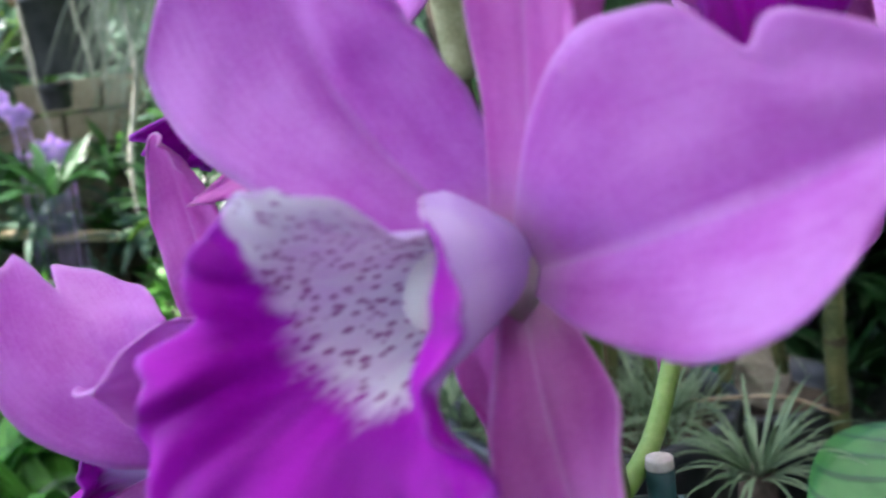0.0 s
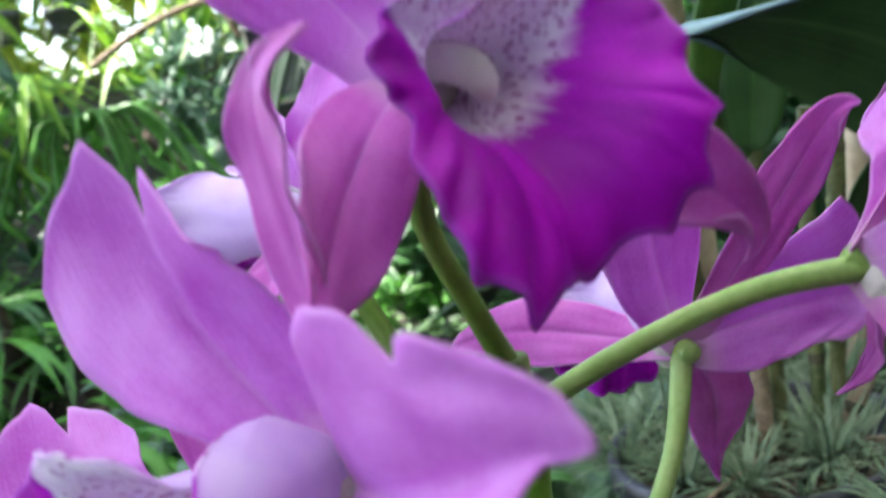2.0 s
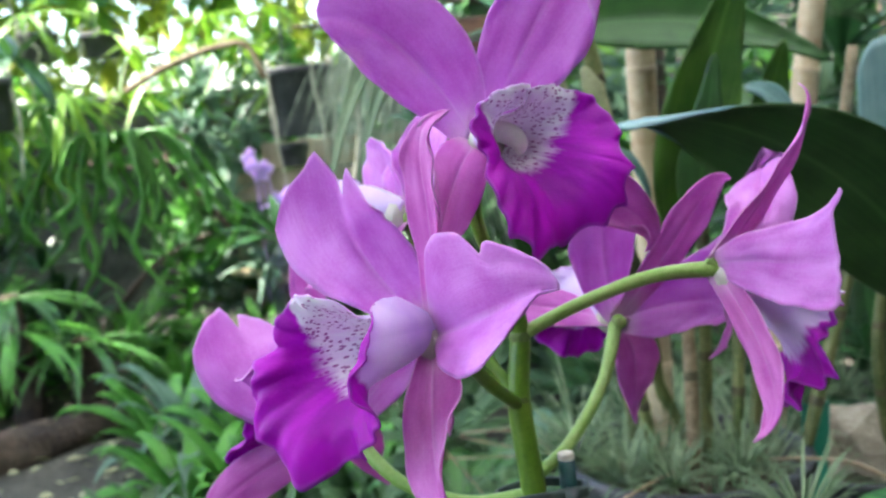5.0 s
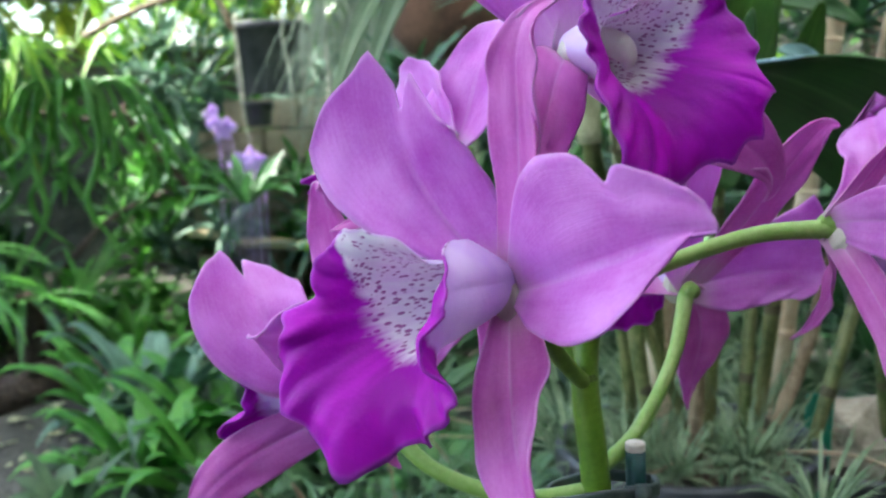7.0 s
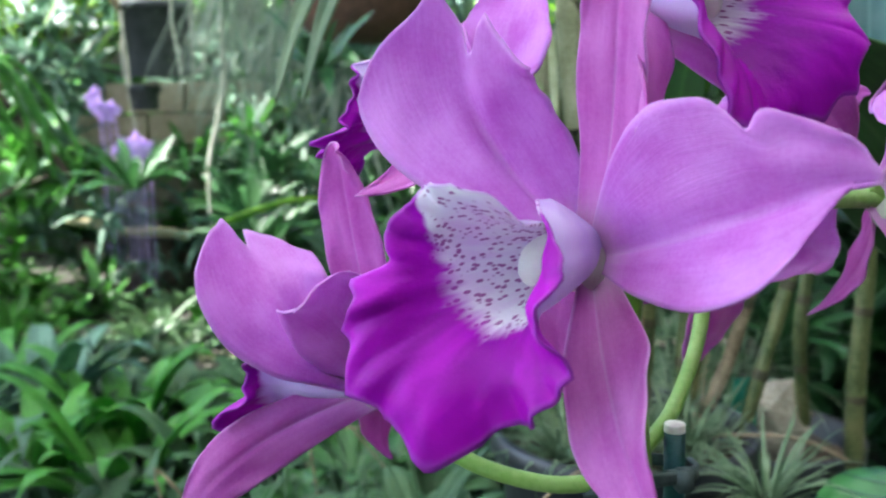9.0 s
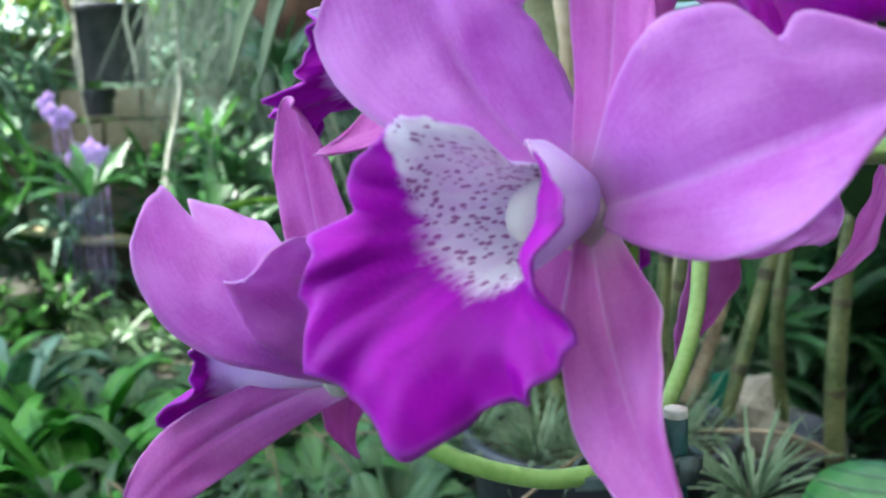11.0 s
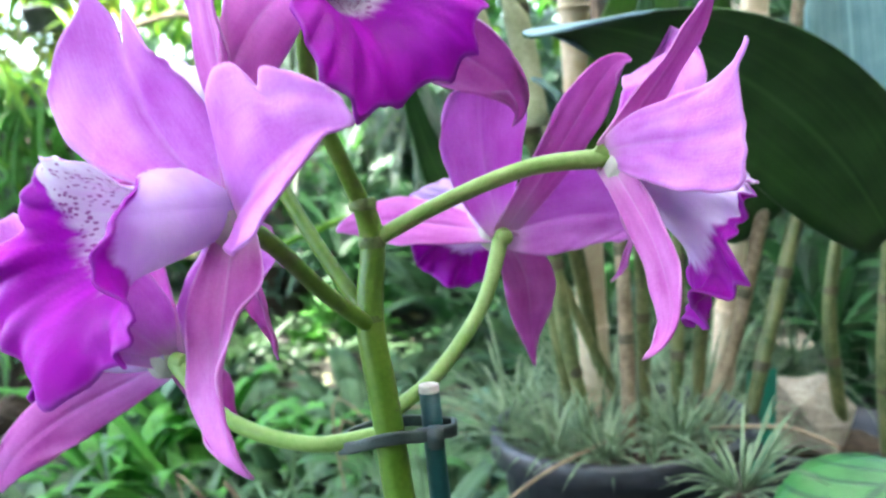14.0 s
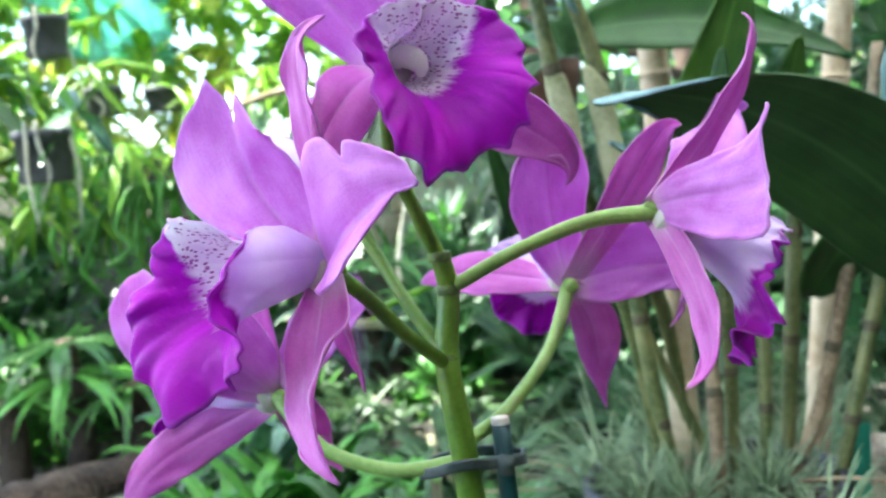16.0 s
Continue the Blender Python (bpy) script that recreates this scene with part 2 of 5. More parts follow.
M_NET = plain("shade_net", (0.34, 0.80, 0.74), (0.50, 0.90, 0.84), 30, 0.7, 0.2, thin=0.75)
M_BRICK = plain("weathered_block", (0.22, 0.18, 0.12), (0.40, 0.34, 0.24), 10, 0.9, 0.6, dist=0.004)


# ---- builders ----
def empty(name, at, label, category, group="", kind=""):
    ob = new(name)
    ob.location = at
    ob.empty_display_size = 0.02
    bpy.context.view_layer.update()
    return tagged(ob, label, category, group, kind)


def part(name, bm, mats, parent=None, label="", smooth=True):
    """Links a bmesh in world coordinates as one mesh object under a thing or a part."""
    me = bpy.data.meshes.new(name)
    for f in bm.faces:
        f.smooth = smooth
    if parent is not None:
        inv = parent_place(parent).inverted()
        bm.transform(inv)
    bm.to_mesh(me)
    bm.free()
    for m in mats if isinstance(mats, (list, tuple)) else [mats]:
        me.materials.append(m)
    ob = new(name, me)
    if parent is not None:
        ob.parent = parent
    if label:
        ob["label"] = label
    return ob


def parent_place(ob):
    m = ob.matrix_basis.copy()
    while ob.parent is not None:
        ob = ob.parent
        m = ob.matrix_basis @ m
    return m


def bez(p0, p1, p2, p3, u):
    a = 1 - u
    return p0 * (a * a * a) + p1 * (3 * a * a * u) + p2 * (3 * a * u * u) + p3 * (u * u * u)


def sheet(bm, rows, cols, place, uv=lambda u, v: (u, v), thick=0.0007, mats=(0, 0), wrap=False):
    """A closed thin sheet from place(u, v), u and v from 0 to 1: front, back and rim."""
    layer = bm.loops.layers.uv.verify()
    pts = [[Vector(place(i / rows, j / cols)) for j in range(cols + 1)] for i in range(rows + 1)]
    nrm = []
    for i in range(rows + 1):
        line = []
        for j in range(cols + 1):
            a = pts[min(i + 1, rows)][j] - pts[max(i - 1, 0)][j]
            b = pts[i][min(j + 1, cols)] - pts[i][max(j - 1, 0)]
            n = a.cross(b)
            line.append(n.normalized() if n.length > 1e-12 else Vector((0, 0, 0)))
        nrm.append(line)
    sides = []
    for s in (0.5, -0.5):
        sides.append([[bm.verts.new(pts[i][j] + nrm[i][j] * thick * s) for j in range(cols + 1)] for i in range(rows + 1)])

    def face(vs, idx, mat):
        if len(set(vs)) < 3:
            return
        f = bm.faces.new(vs)
        f.material_index = mat
        for l, (i, j) in zip(f.loops, idx):
            l[layer].uv = uv(i / rows, j / cols)

    for i in range(rows):
        for j in range(cols):
            q = [(i, j), (i + 1, j), (i + 1, j + 1), (i, j + 1)]
            face([sides[0][a][b] for a, b in q], q, mats[0])
            q = q[::-1]
            face([sides[1][a][b] for a, b in q], q, mats[1])
    rim = [(i, 0) for i in range(rows + 1)] + [(rows, j) for j in range(1, cols + 1)] + [(i, cols) for i in range(rows - 1, -1, -1)] + [(0, j) for j in range(cols - 1, 0, -1)]
    for a, b in zip(rim, rim[1:] + rim[:1]):
        face([sides[0][b[0]][b[1]], sides[0][a[0]][a[1]], sides[1][a[0]][a[1]], sides[1][b[0]][b[1]]], [b, a, a, b], mats[1])


def blade(bm, base, tip, normal, half, bow=(0, 0, 0), bow2=None, peak=0.55, rise=0.8, taper=0.2, round_off=0.35, point=2.4, cup=0.2, twist=0.0, fold=0.0, ruffle=0.0, waves=3.0,
          notch=(), lean=0.0, back=0.0, phase=0.0, rows=18, cols=10, thick=0.0007, foot=0.14, nick=(), skew=0.0, crease=0.0, late=1.0, wild=0.0, mats=(0, 0)):
    """A petal, sepal or leaf: a spine from base to tip pushed aside by bow, half as wide as half at its broadest. round_off and point
    shape the free end, taper narrows it, cup and fold lift the margins, back bends the end backwards, notch cuts (place, depth, width) into it."""
    p0, p3, n0 = Vector(base), Vector(tip), Vector(normal).normalized()
    w1 = Vector(bow)
    w2 = Vector(bow2) if bow2 is not None else w1
    p1, p2 = p0 + (p3 - p0) * 0.34 + w1, p0 + (p3 - p0) * 0.70 + w2
    span = (p3 - p0).length
    seed = p3.x * 731 + p3.y * 377 + p3.z * 519

    def place(u, v):
        s = v * 2 - 1
        edge = 1 - round_off * abs(s) ** point + lean * s
        for at, deep, wide in notch:
            edge -= deep * math.exp(-((s - at) / wide) ** 2)
        if wild:
            edge -= 0.035 * wild * noise.noise(Vector((s * 3.1, seed, 0)))
        h = u * edge
        w = foot + (1 - foot) * math.sin(1.5708 * min(1.0, u / peak)) ** rise
        if u > peak:
            w *= 1 - taper * ((u - peak) / (1 - peak)) ** 2
        w *= half * (1 + skew * s)
        for at, deep, wide, sign in nick:
            if s * sign > 0:
                w *= 1 - deep * abs(s) * math.exp(-((u - at) / wide) ** 2)
        if wild:
            w *= 1 + 0.07 * wild * noise.noise(Vector((u * 5.0, seed, 3 if s > 0 else 9))) * abs(s)
        c = bez(p0, p1, p2, p3, h)
        tan = (bez(p0, p1, p2, p3, min(h + 0.02, 1)) - bez(p0, p1, p2, p3, max(h - 0.02, 0))).normalized()
        side = tan.cross(n0)
        side = side.normalized() if side.length > 1e-6 else Vector((1, 0, 0))
        up = side.cross(tan)
        ang = twist * h ** late
        side, up = side * math.cos(ang) + up * math.sin(ang), up * math.cos(ang) - side * math.sin(ang)
        lift = cup * s * s * w + fold * abs(s) * w - crease * w * math.exp(-(s / 0.13) ** 2) * min(1.0, u * 4) + ruffle * span * math.sin(waves * 6.283 * u + phase + (2.1 if s > 0 else 0)) * abs(s) ** 3 * min(1.0, u * 2) - back * span * h ** 4
        if wild:
            n1 = noise.noise(Vector((u * 2.6, s * 1.7, seed)))
            n2 = noise.noise(Vector((u * 7.0, s * 4.0, seed + 5)))
            lift += wild * span * min(1.0, u * 3) * (0.030 * n1 + 0.010 * n2 * (0.4 + abs(s)))
        return c + side * (s * w) + up * lift

    sheet(bm, rows, cols, place, thick=thick, mats=mats)


def tube(bm, pts, radii, n=10, sub=6, cap=True):
    """A round tapering tube through the points."""
    P = [Vector(p) for p in pts]
    R = list(radii) if isinstance(radii, (list, tuple)) else [radii] * len(P)
    line, rad = [], []
    for i in range(len(P) - 1):
        a, b, c, d = P[max(i - 1, 0)], P[i], P[i + 1], P[min(i + 2, len(P) - 1)]
        for k in range(sub):
            t = k / sub
            line.append(0.5 * ((2 * b) + (c - a) * t + (2 * a - 5 * b + 4 * c - d) * t * t + (3 * b - a - 3 * c + d) * t ** 3))
            rad.append(R[i] * (1 - t) + R[i + 1] * t)
    line.append(P[-1])
    rad.append(R[-1])
    ref = Vector((0.31, 0.87, 0.39))
    rings = []
    for i, c in enumerate(line):
        tan = (line[min(i + 1, len(line) - 1)] - line[max(i - 1, 0)]).normalized()
        x = tan.cross(ref).normalized()
        y = tan.cross(x)
        rings.append([bm.verts.new(c + (x * math.cos(6.28318 * k / n) + y * math.sin(6.28318 * k / n)) * rad[i]) for k in range(n)])
    for r, s in zip(rings, rings[1:]):
        for k in range(n):
            bm.faces.new((r[k], r[(k + 1) % n], s[(k + 1) % n], s[k]))
    if cap:
        bm.faces.new(rings[0][::-1])
        bm.faces.new(rings[-1])


def lathe(bm, centre, profile, n=40):
    """A turned body from (radius, height) pairs round an upright axis."""
    rings = []
    for r, h in profile:
        rings.append([bm.verts.new((centre[0] + r * math.cos(6.28318 * k / n), centre[1] + r * math.sin(6.28318 * k / n), centre[2] + h)) for k in range(n)])
    for r, s in zip(rings, rings[1:]):
        for k in range(n):
            bm.faces.new((r[k], r[(k + 1) % n], s[(k + 1) % n], s[k]))
    bm.faces.new(rings[0][::-1])
    bm.faces.new(rings[-1])


def rough_ball(bm, centre, size, seed, sub=3, bumpy=0.25):
    got = bmesh.ops.create_icosphere(bm, subdivisions=sub, radius=1.0)
    for v in got["verts"]:
        d = 1 + bumpy * noise.noise(v.co * 1.3 + Vector((seed, 0, 0))) + bumpy * 0.4 * noise.noise(v.co * 3.1 + Vector((0, seed, 0)))
        v.co = Vector((v.co.x * size[0], v.co.y * size[1], v.co.z * size[2])) * d + Vector(centre)


def eased(table, x):
    """A smooth reading at x between rows of (place, value, value...)."""
    k = max(0, min(len(table) - 2, sum(1 for r in table if r[0] <= x) - 1))
    a, b, c, d = (table[max(0, min(len(table) - 1, k + q))] for q in (-1, 0, 1, 2))
    f = min(1.0, max(0.0, (x - b[0]) / (c[0] - b[0])))
    return [0.5 * (2 * b[q] + (c[q] - a[q]) * f + (2 * a[q] - 5 * b[q] + 4 * c[q] - d[q]) * f * f + (3 * b[q] - a[q] - 3 * c[q] + d[q]) * f ** 3) for q in range(1, len(b))]


RIM = ((-180, 0.016, 0.034), (-140, 0.021, 0.040), (-107, 0.0265, 0.045), (-88, 0.021, 0.045), (-62, 0.030, 0.050), (-30, 0.034, 0.055), (0, 0.037, 0.056), (30, 0.034, 0.055), (62, 0.030, 0.050), (88, 0.021, 0.045), (107, 0.0265, 0.045), (140, 0.021, 0.040), (180, 0.016, 0.034))


def lip(parent, base, ahead, up, rim=RIM, spikes=(), tube_len=0.030, r0=0.0125, phase=0.0, frill=1.0, teeth=0.0016, open_top=2.95, lap=0.0, label=""):
    """The lip: side lobes rolled into a tube round the column, flaring into a broad frilled front lobe. rim gives (degrees from
    the underside, radius, reach) of the free margin, spikes (degrees, length, width in degrees) its pointed teeth,
    lap how far one margin lies over the other on top."""
    d, n0 = Vector(ahead).normalized(), Vector(up).normalized()
    n = (n0 - d * n0.dot(d)).normalized()
    s = d.cross(n)
    base = Vector(base) + n * 0.003

    def place(u, v):
        th = (v * 2 - 1) * open_top
        deg = math.degrees(th)
        far, reach = eased(rim, deg)
        tl = min(tube_len, 0.72 * reach)
        loose = min(1.0, max(0.0, (far - 0.017) / 0.010))
        for at, out, wide in spikes:
            far += out * math.exp(-abs((deg - at) / wide) ** 1.3) * u ** 5
        if u < 0.4:
            r, f = r0 * (0.34 + 0.66 * (u / 0.4) ** 0.72), tl * u / 0.4
        else:
            g = (u - 0.4) / 0.6
            r = r0 + (far - r0) * (0.35 * g + 0.65 * g * g)
            f = tl + (reach - tl) * (1 - (1 - g) ** 1.8)
            saw = abs(math.sin(5.5 * th + phase)) ** 0.7 + 0.6 * abs(math.sin(10.3 * th + 2.3 * phase)) ** 0.7 - 1.0 + 0.6 * noise.noise(Vector((th * 6, phase, 0)))
            r -= teeth * loose * g ** 4 * saw
            f += frill * loose * (0.0018 * g ** 2 * math.sin(4.3 * th + phase) + 0.0024 * g ** 3 * math.sin(9 * th + 1.7 * phase) + 0.0018 * g ** 4 * math.sin(21 * th + phase) + 0.006 * g * noise.noise(Vector((th * 2.6, g * 2.0, phase))) + 0.003 * g * g * noise.noise(Vector((th * 8, g * 4.0, phase))))
            f -= 0.0015 * math.exp(-((deg - 2) / 5) ** 2) * g
        r += lap * (v - 0.5) * min(1.0, u * 3)
        return base + d * f + (-n * math.cos(th) + s * math.sin(th)) * r

    bm = bmesh.new()
    sheet(bm, 44, 168, place, thick=0.0008, mats=(1, 0))
    return part("lip", bm, [M_LIP_IN, M_LIP_OUT], parent, label or "magenta frilled lip with spotted cream throat")


def flower(plant, base, ahead, up):
    """The small green joint that carries petals, sepals, lip and column."""
    bm = bmesh.new()
    b, d = Vector(base), Vector(ahead).normalized()
    tube(bm, [b - d * 0.006, b - d * 0.002, b + d * 0.003], [0.003, 0.0037, 0.0025], 12)
    ob = part("flower", bm, M_PEDICEL, plant, "mauve orchid flower with magenta lip")
    bm = bmesh.new()
    tube(bm, [b - d * 0.0005, b + d * 0.0025, b + d * 0.0055, b + d * 0.010], [0.0040, 0.0074, 0.0082, 0.0050], 16)
    part("joint", bm, M_JOINT_PALE, ob, "pale greenish base of the column")
    bm = bmesh.new()
    n = Vector(up).normalized()
    tube(bm, [b, b + d * 0.011 + n * 0.005, b + d * 0.018 + n * 0.005, b + d * 0.0225 + n * 0.0035, b + d * 0.0245 + n * 0.0005, b + d * 0.0235 - n * 0.0025], [0.0028, 0.0038, 0.0042, 0.0040, 0.0030, 0.0010], 14)
    part("column", bm, M_COLUMN, ob, "white waxy column")
    return ob


def petal(fl, kind, base, tip, normal, half, **more):
    bm = bmesh.new()
    more.setdefault("rows", 36)
    more.setdefault("wild", 1.0)
    blade(bm, base, tip, normal, half, cols=20, **more)
    return part(kind, bm, M_PETAL if kind == "petal" else M_SEPAL, fl)


def bern(a, u):
    return a[0] * (1 - u) ** 3 + 3 * a[1] * u * (1 - u) ** 2 + 3 * a[2] * u * u * (1 - u) + a[3] * u ** 3


def tepal(fl, kind, base, spine, face, left, right, curl=(0, 0, 0, 0), round_off=0.3, point=2.0, notch=(), nick=(), ruffle=0.010, waves=3.0, phase=0.0, wild=1.0, crease=0.10, rows=40, cols=24):
    """A petal or sepal on a curved spine: face turns from its foot to its tip, left and right are the breadths of its halves along
    the way, curl bends and folds either half, notch and nick cut into its end and its margins."""
    P = [Vector(base)] + [Vector(p) for p in spine]
    f0, f1 = Vector(face[0]), Vector(face[1])
    span = (P[3] - P[0]).length
    seed = P[3].x * 731 + P[3].y * 377 + P[3].z * 519

    def place(u, v):
        s = v * 2 - 1
        edge = 1 - round_off * abs(s) ** point
        for at, deep, wide in notch:
            edge -= deep * math.exp(-((s - at) / wide) ** 2)
        edge -= 0.020 * wild * noise.noise(Vector((s * 3.4, seed, 0)))
        h = u * edge
        w = max(0.0006, bern(left if s < 0 else right, u))
        for at, deep, wide, sign in nick:
            if s * sign > 0:
                w *= 1 - deep * abs(s) * math.exp(-((u - at) / wide) ** 2)
        w *= 1 + 0.05 * wild * noise.noise(Vector((u * 6.0, seed, 3 if s > 0 else 9))) * abs(s)
        c = bez(*P, h)
        k0 = min(h, 0.98)
        tan = (bez(*P, k0 + 0.02) - bez(*P, max(k0 - 0.02, 0))).normalized()
        side = tan.cross(f0.lerp(f1, min(h, 1.0))).normalized()
        up = side.cross(tan)
        k = 0 if s < 0 else 1
        lift = (curl[k] * s * s + curl[2 + k] * (math.sqrt(s * s + 0.012) - 0.11)) * w - crease * w * math.exp(-(s / 0.11) ** 2) * min(1.0, u * 4) * (1 - 0.6 * u)
        lift += ruffle * span * math.sin(waves * 6.283 * u + phase + (2.1 if s > 0 else 0)) * abs(s) ** 3 * min(1.0, u * 2)
        n1 = noise.noise(Vector((u * 2.6, s * 1.7, seed)))
        n2 = noise.noise(Vector((u * 7.0, s * 4.0, seed + 5)))
        lift += wild * span * min(1.0, u * 3) * (0.018 * n1 + 0.008 * n2 * (0.4 + abs(s)))
        return c + side * (s * w) + up * lift

    bm = bmesh.new()
    sheet(bm, rows, cols, place, thick=0.0007)
    return part(kind, bm, M_PETAL if kind == "petal" else M_SEPAL, fl)


# ---- the flowering orchid ----
orchid = empty("orchid_plant", (0, 0, -0.12), "flowering orchid with six mauve blooms on a green stem", "orchid")
bm = bmesh.new()
tube(bm, [(0.020, -0.006, -0.13), (0.012, -0.010, 0.10), (0.004, -0.012, 0.25), (-0.001, -0.012, 0.335), (-0.004, -0.009, 0.371), (-0.001, -0.003, 0.398), (-0.003, -0.006, 0.414)],
     [0.0065, 0.0062, 0.0058, 0.0054, 0.0050, 0.0045, 0.0038], 14)
part("stem", bm, M_STEM, orchid)
A0 = Vector((-0.036, -0.070, 0.417))
T0 = Vector((-0.013, -0.036, 0.484))
B0 = Vector((0.084, -0.010, 0.422))
C0 = Vector((0.049, 0.050, 0.390))
L0 = Vector((-0.081, 0.016, 0.358))
E0 = Vector((-0.046, 0.020, 0.452))
for pts, rad in (
        ([(-0.004, -0.010, 0.370), (-0.016, -0.030, 0.386), (-0.028, -0.055, 0.407), tuple(A0)], [0.0030, 0.0029, 0.0029, 0.0034]),
        ([(-0.003, -0.006, 0.412), (-0.009, -0.012, 0.430), (-0.016, -0.020, 0.455), tuple(T0)], [0.0034, 0.0029, 0.0029, 0.0034]),
        ([(-0.001, -0.003, 0.399), (0.025, -0.006, 0.411), (0.056, -0.010, 0.421), tuple(B0)], [0.0030, 0.0029, 0.0030, 0.0036]),
        ([(0.000, -0.011, 0.338), (0.018, 0.004, 0.347), (0.038, 0.030, 0.366), tuple(C0)], [0.0030, 0.0028, 0.0029, 0.0035]),
        ([(-0.003, -0.012, 0.331), (-0.030, -0.010, 0.329), (-0.060, 0.000, 0.338), tuple(L0)], [0.0032, 0.0030, 0.0030, 0.0036]),
        ([(-0.006, -0.008, 0.376), (-0.016, 0.000, 0.390), (-0.032, 0.012, 0.418), tuple(E0)], [0.0030, 0.0028, 0.0028, 0.0034])):
    bm = bmesh.new()
    tube(bm, pts, rad, 12, 8)
    part("pedicel", bm, M_STEM if pts[-1] in (tuple(A0), tuple(T0), tuple(E0)) else M_PEDICEL, orchid)
for z, x, y in ((0.372, -0.004, -0.009), (0.399, -0.001, -0.003), (0.413, -0.003, -0.006), (0.340, -0.001, -0.012)):
    bm = bmesh.new()
    tube(bm, [(x, y, z - 0.002), (x, y, z), (x, y, z + 0.002)], [0.0047, 0.0050, 0.0046], 14, 3)
    part("stem_node", bm, M_NODE, orchid)

SEP = dict(peak=0.45, rise=0.7, taper=0.72, round_off=0.22, point=1.5)
# main bloom, lip turned aside
dA = (-0.80, -0.58, -0.02)
fA = flower(orchid, A0, dA, (0, 0, 1))
tepal(fA, "petal", A0, spine=((-0.0668, -0.0545, 0.4497), (-0.0674, -0.0518, 0.46), (-0.0673, -0.0567, 0.4803)), face=((-0.25, -0.57, 0.78), (-0.56, -0.74, -0.31)), left=(0.0039, 0.0108, 0.0298, 0.0298), right=(0.0058, 0.0256, 0.0150, 0.0215), curl=(-0.05, 0.29, 0.28, 0.04), round_off=0.3, point=2.6, notch=[(0.12, 0.20, 0.10), (-0.26, -0.12, 0.14), (0.34, -0.04, 0.08)])
tepal(fA, "petal", A0, spine=((-0.0238, -0.1158, 0.4281), (-0.0145, -0.1293, 0.4416), (0.0045, -0.1357, 0.4429)), face=((-0.72, -0.64, 0.26), (-0.86, -0.55, 0.25)), left=(0.0024, 0.0477, 0.0228, 0.01), right=(0.001, 0.0186, 0.0359, -0.01), curl=(-0.09, -0.03, 0.51, 0.47), round_off=0.1, point=2, nick=[(0.7, 0.26, 0.05, -1)], rows=56, ruffle=0.008, waves=4.0)
tepal(fA, "sepal", A0, spine=((-0.0279, -0.0833, 0.468), (-0.0454, -0.0886, 0.4956), (-0.023, -0.0922, 0.4984)), face=((-0.83, -0.53, 0.16), (-0.79, -0.6, 0.21)), left=(0.0052, 0.0097, 0.0165, 0.0015), right=(0.0053, 0.0098, 0.0138, 0.0054), curl=(0.19, 0.17, -0.01, -0.03), round_off=0.22, point=1.5, wild=0.5)
tepal(fA, "sepal", A0, spine=((-0.0403, -0.0938, 0.3875), (-0.0408, -0.1199, 0.3702), (-0.0303, -0.1174, 0.3566)), face=((0.11, -0.85, -0.52), (-0.7, -0.78, -0.55)), left=(0.005, 0.015, 0.0136, 0.0034), right=(0.0045, 0.0095, 0.0169, 0.0059), curl=(0.29, 0.25, 0.09, 0.05), round_off=0.22, point=1.5, wild=0.6)
petal(fA, "sepal", A0, (-0.034, -0.030, 0.366), (-0.75, -0.35, -0.4), 0.0115, cup=0.3, foot=0.36, **SEP)
lip(fA, A0, dA, (0.02, 0.05, 1), phase=0.6, frill=0.50, open_top=3.55, lap=-0.0036,
    rim=((-205, 0.0130, 0.014), (-180, 0.0135, 0.021), (-152, 0.0145, 0.029), (-125, 0.017, 0.034), (-97, 0.0255, 0.046), (-74, 0.0225, 0.049), (-54, 0.0305, 0.045), (-30, 0.034, 0.045), (-10, 0.036, 0.049), (3, 0.0395, 0.058), (24, 0.037, 0.061), (46, 0.035, 0.062), (67, 0.027, 0.064), (84, 0.022, 0.059), (96, 0.020, 0.053), (115, 0.0245, 0.052), (150, 0.0250, 0.048), (180, 0.0215, 0.041), (205, 0.0135, 0.032)),
    spikes=((87, 0.007, 6), (66, 0.008, 5), (44, 0.006, 5), (4, 0.006, 7), (-25, 0.003, 6), (-54, 0.004, 6)))

# top bloom, facing the viewer
dT = (0.60, -0.79, -0.08)
fT = flower(orchid, T0, dT, (-0.1, 0, 1))
tepal(fT, "petal", T0, spine=((-0.0360, -0.0419, 0.5290), (-0.0580, -0.0480, 0.5380), (-0.0690, -0.0430, 0.5360)), face=((0.07, -1, -0.01), (0.09, -1, -0.04)), left=(0.0062, 0.0150, 0.0200, 0.0120), right=(0.0036, 0.0260, 0.0270, 0.0150), curl=(0.04, 0.12, -0.06, 0.02), round_off=0.38, point=2.4)
tepal(fT, "petal", T0, spine=((0.0128, -0.0355, 0.5298), (0.0307, -0.0303, 0.5545), (0.0398, -0.026, 0.5709)), face=((0.2, -0.98, 0.06), (0.16, -0.98, 0.08)), left=(0.0057, 0.0169, 0.0236, 0.0134), right=(0.0049, 0.0119, 0.0364, 0.0122), curl=(0.1, 0.13, 0, 0.03), round_off=0.45, point=2.2, phase=2.0)
tepal(fT, "sepal", T0, spine=((-0.0244, -0.0806, 0.4811), (-0.0295, -0.0907, 0.4524), (-0.0339, -0.0983, 0.453)), face=((0.12, -0.66, 0.74), (0.95, -0.57, -0.53)), left=(0.0067, 0.011, 0.0166, 0.0076), right=(0.0067, 0.0116, 0.0139, 0.003), curl=(-0.03, 0.06, -0.03, 0.06), round_off=0.25, point=1.7, wild=0.5)
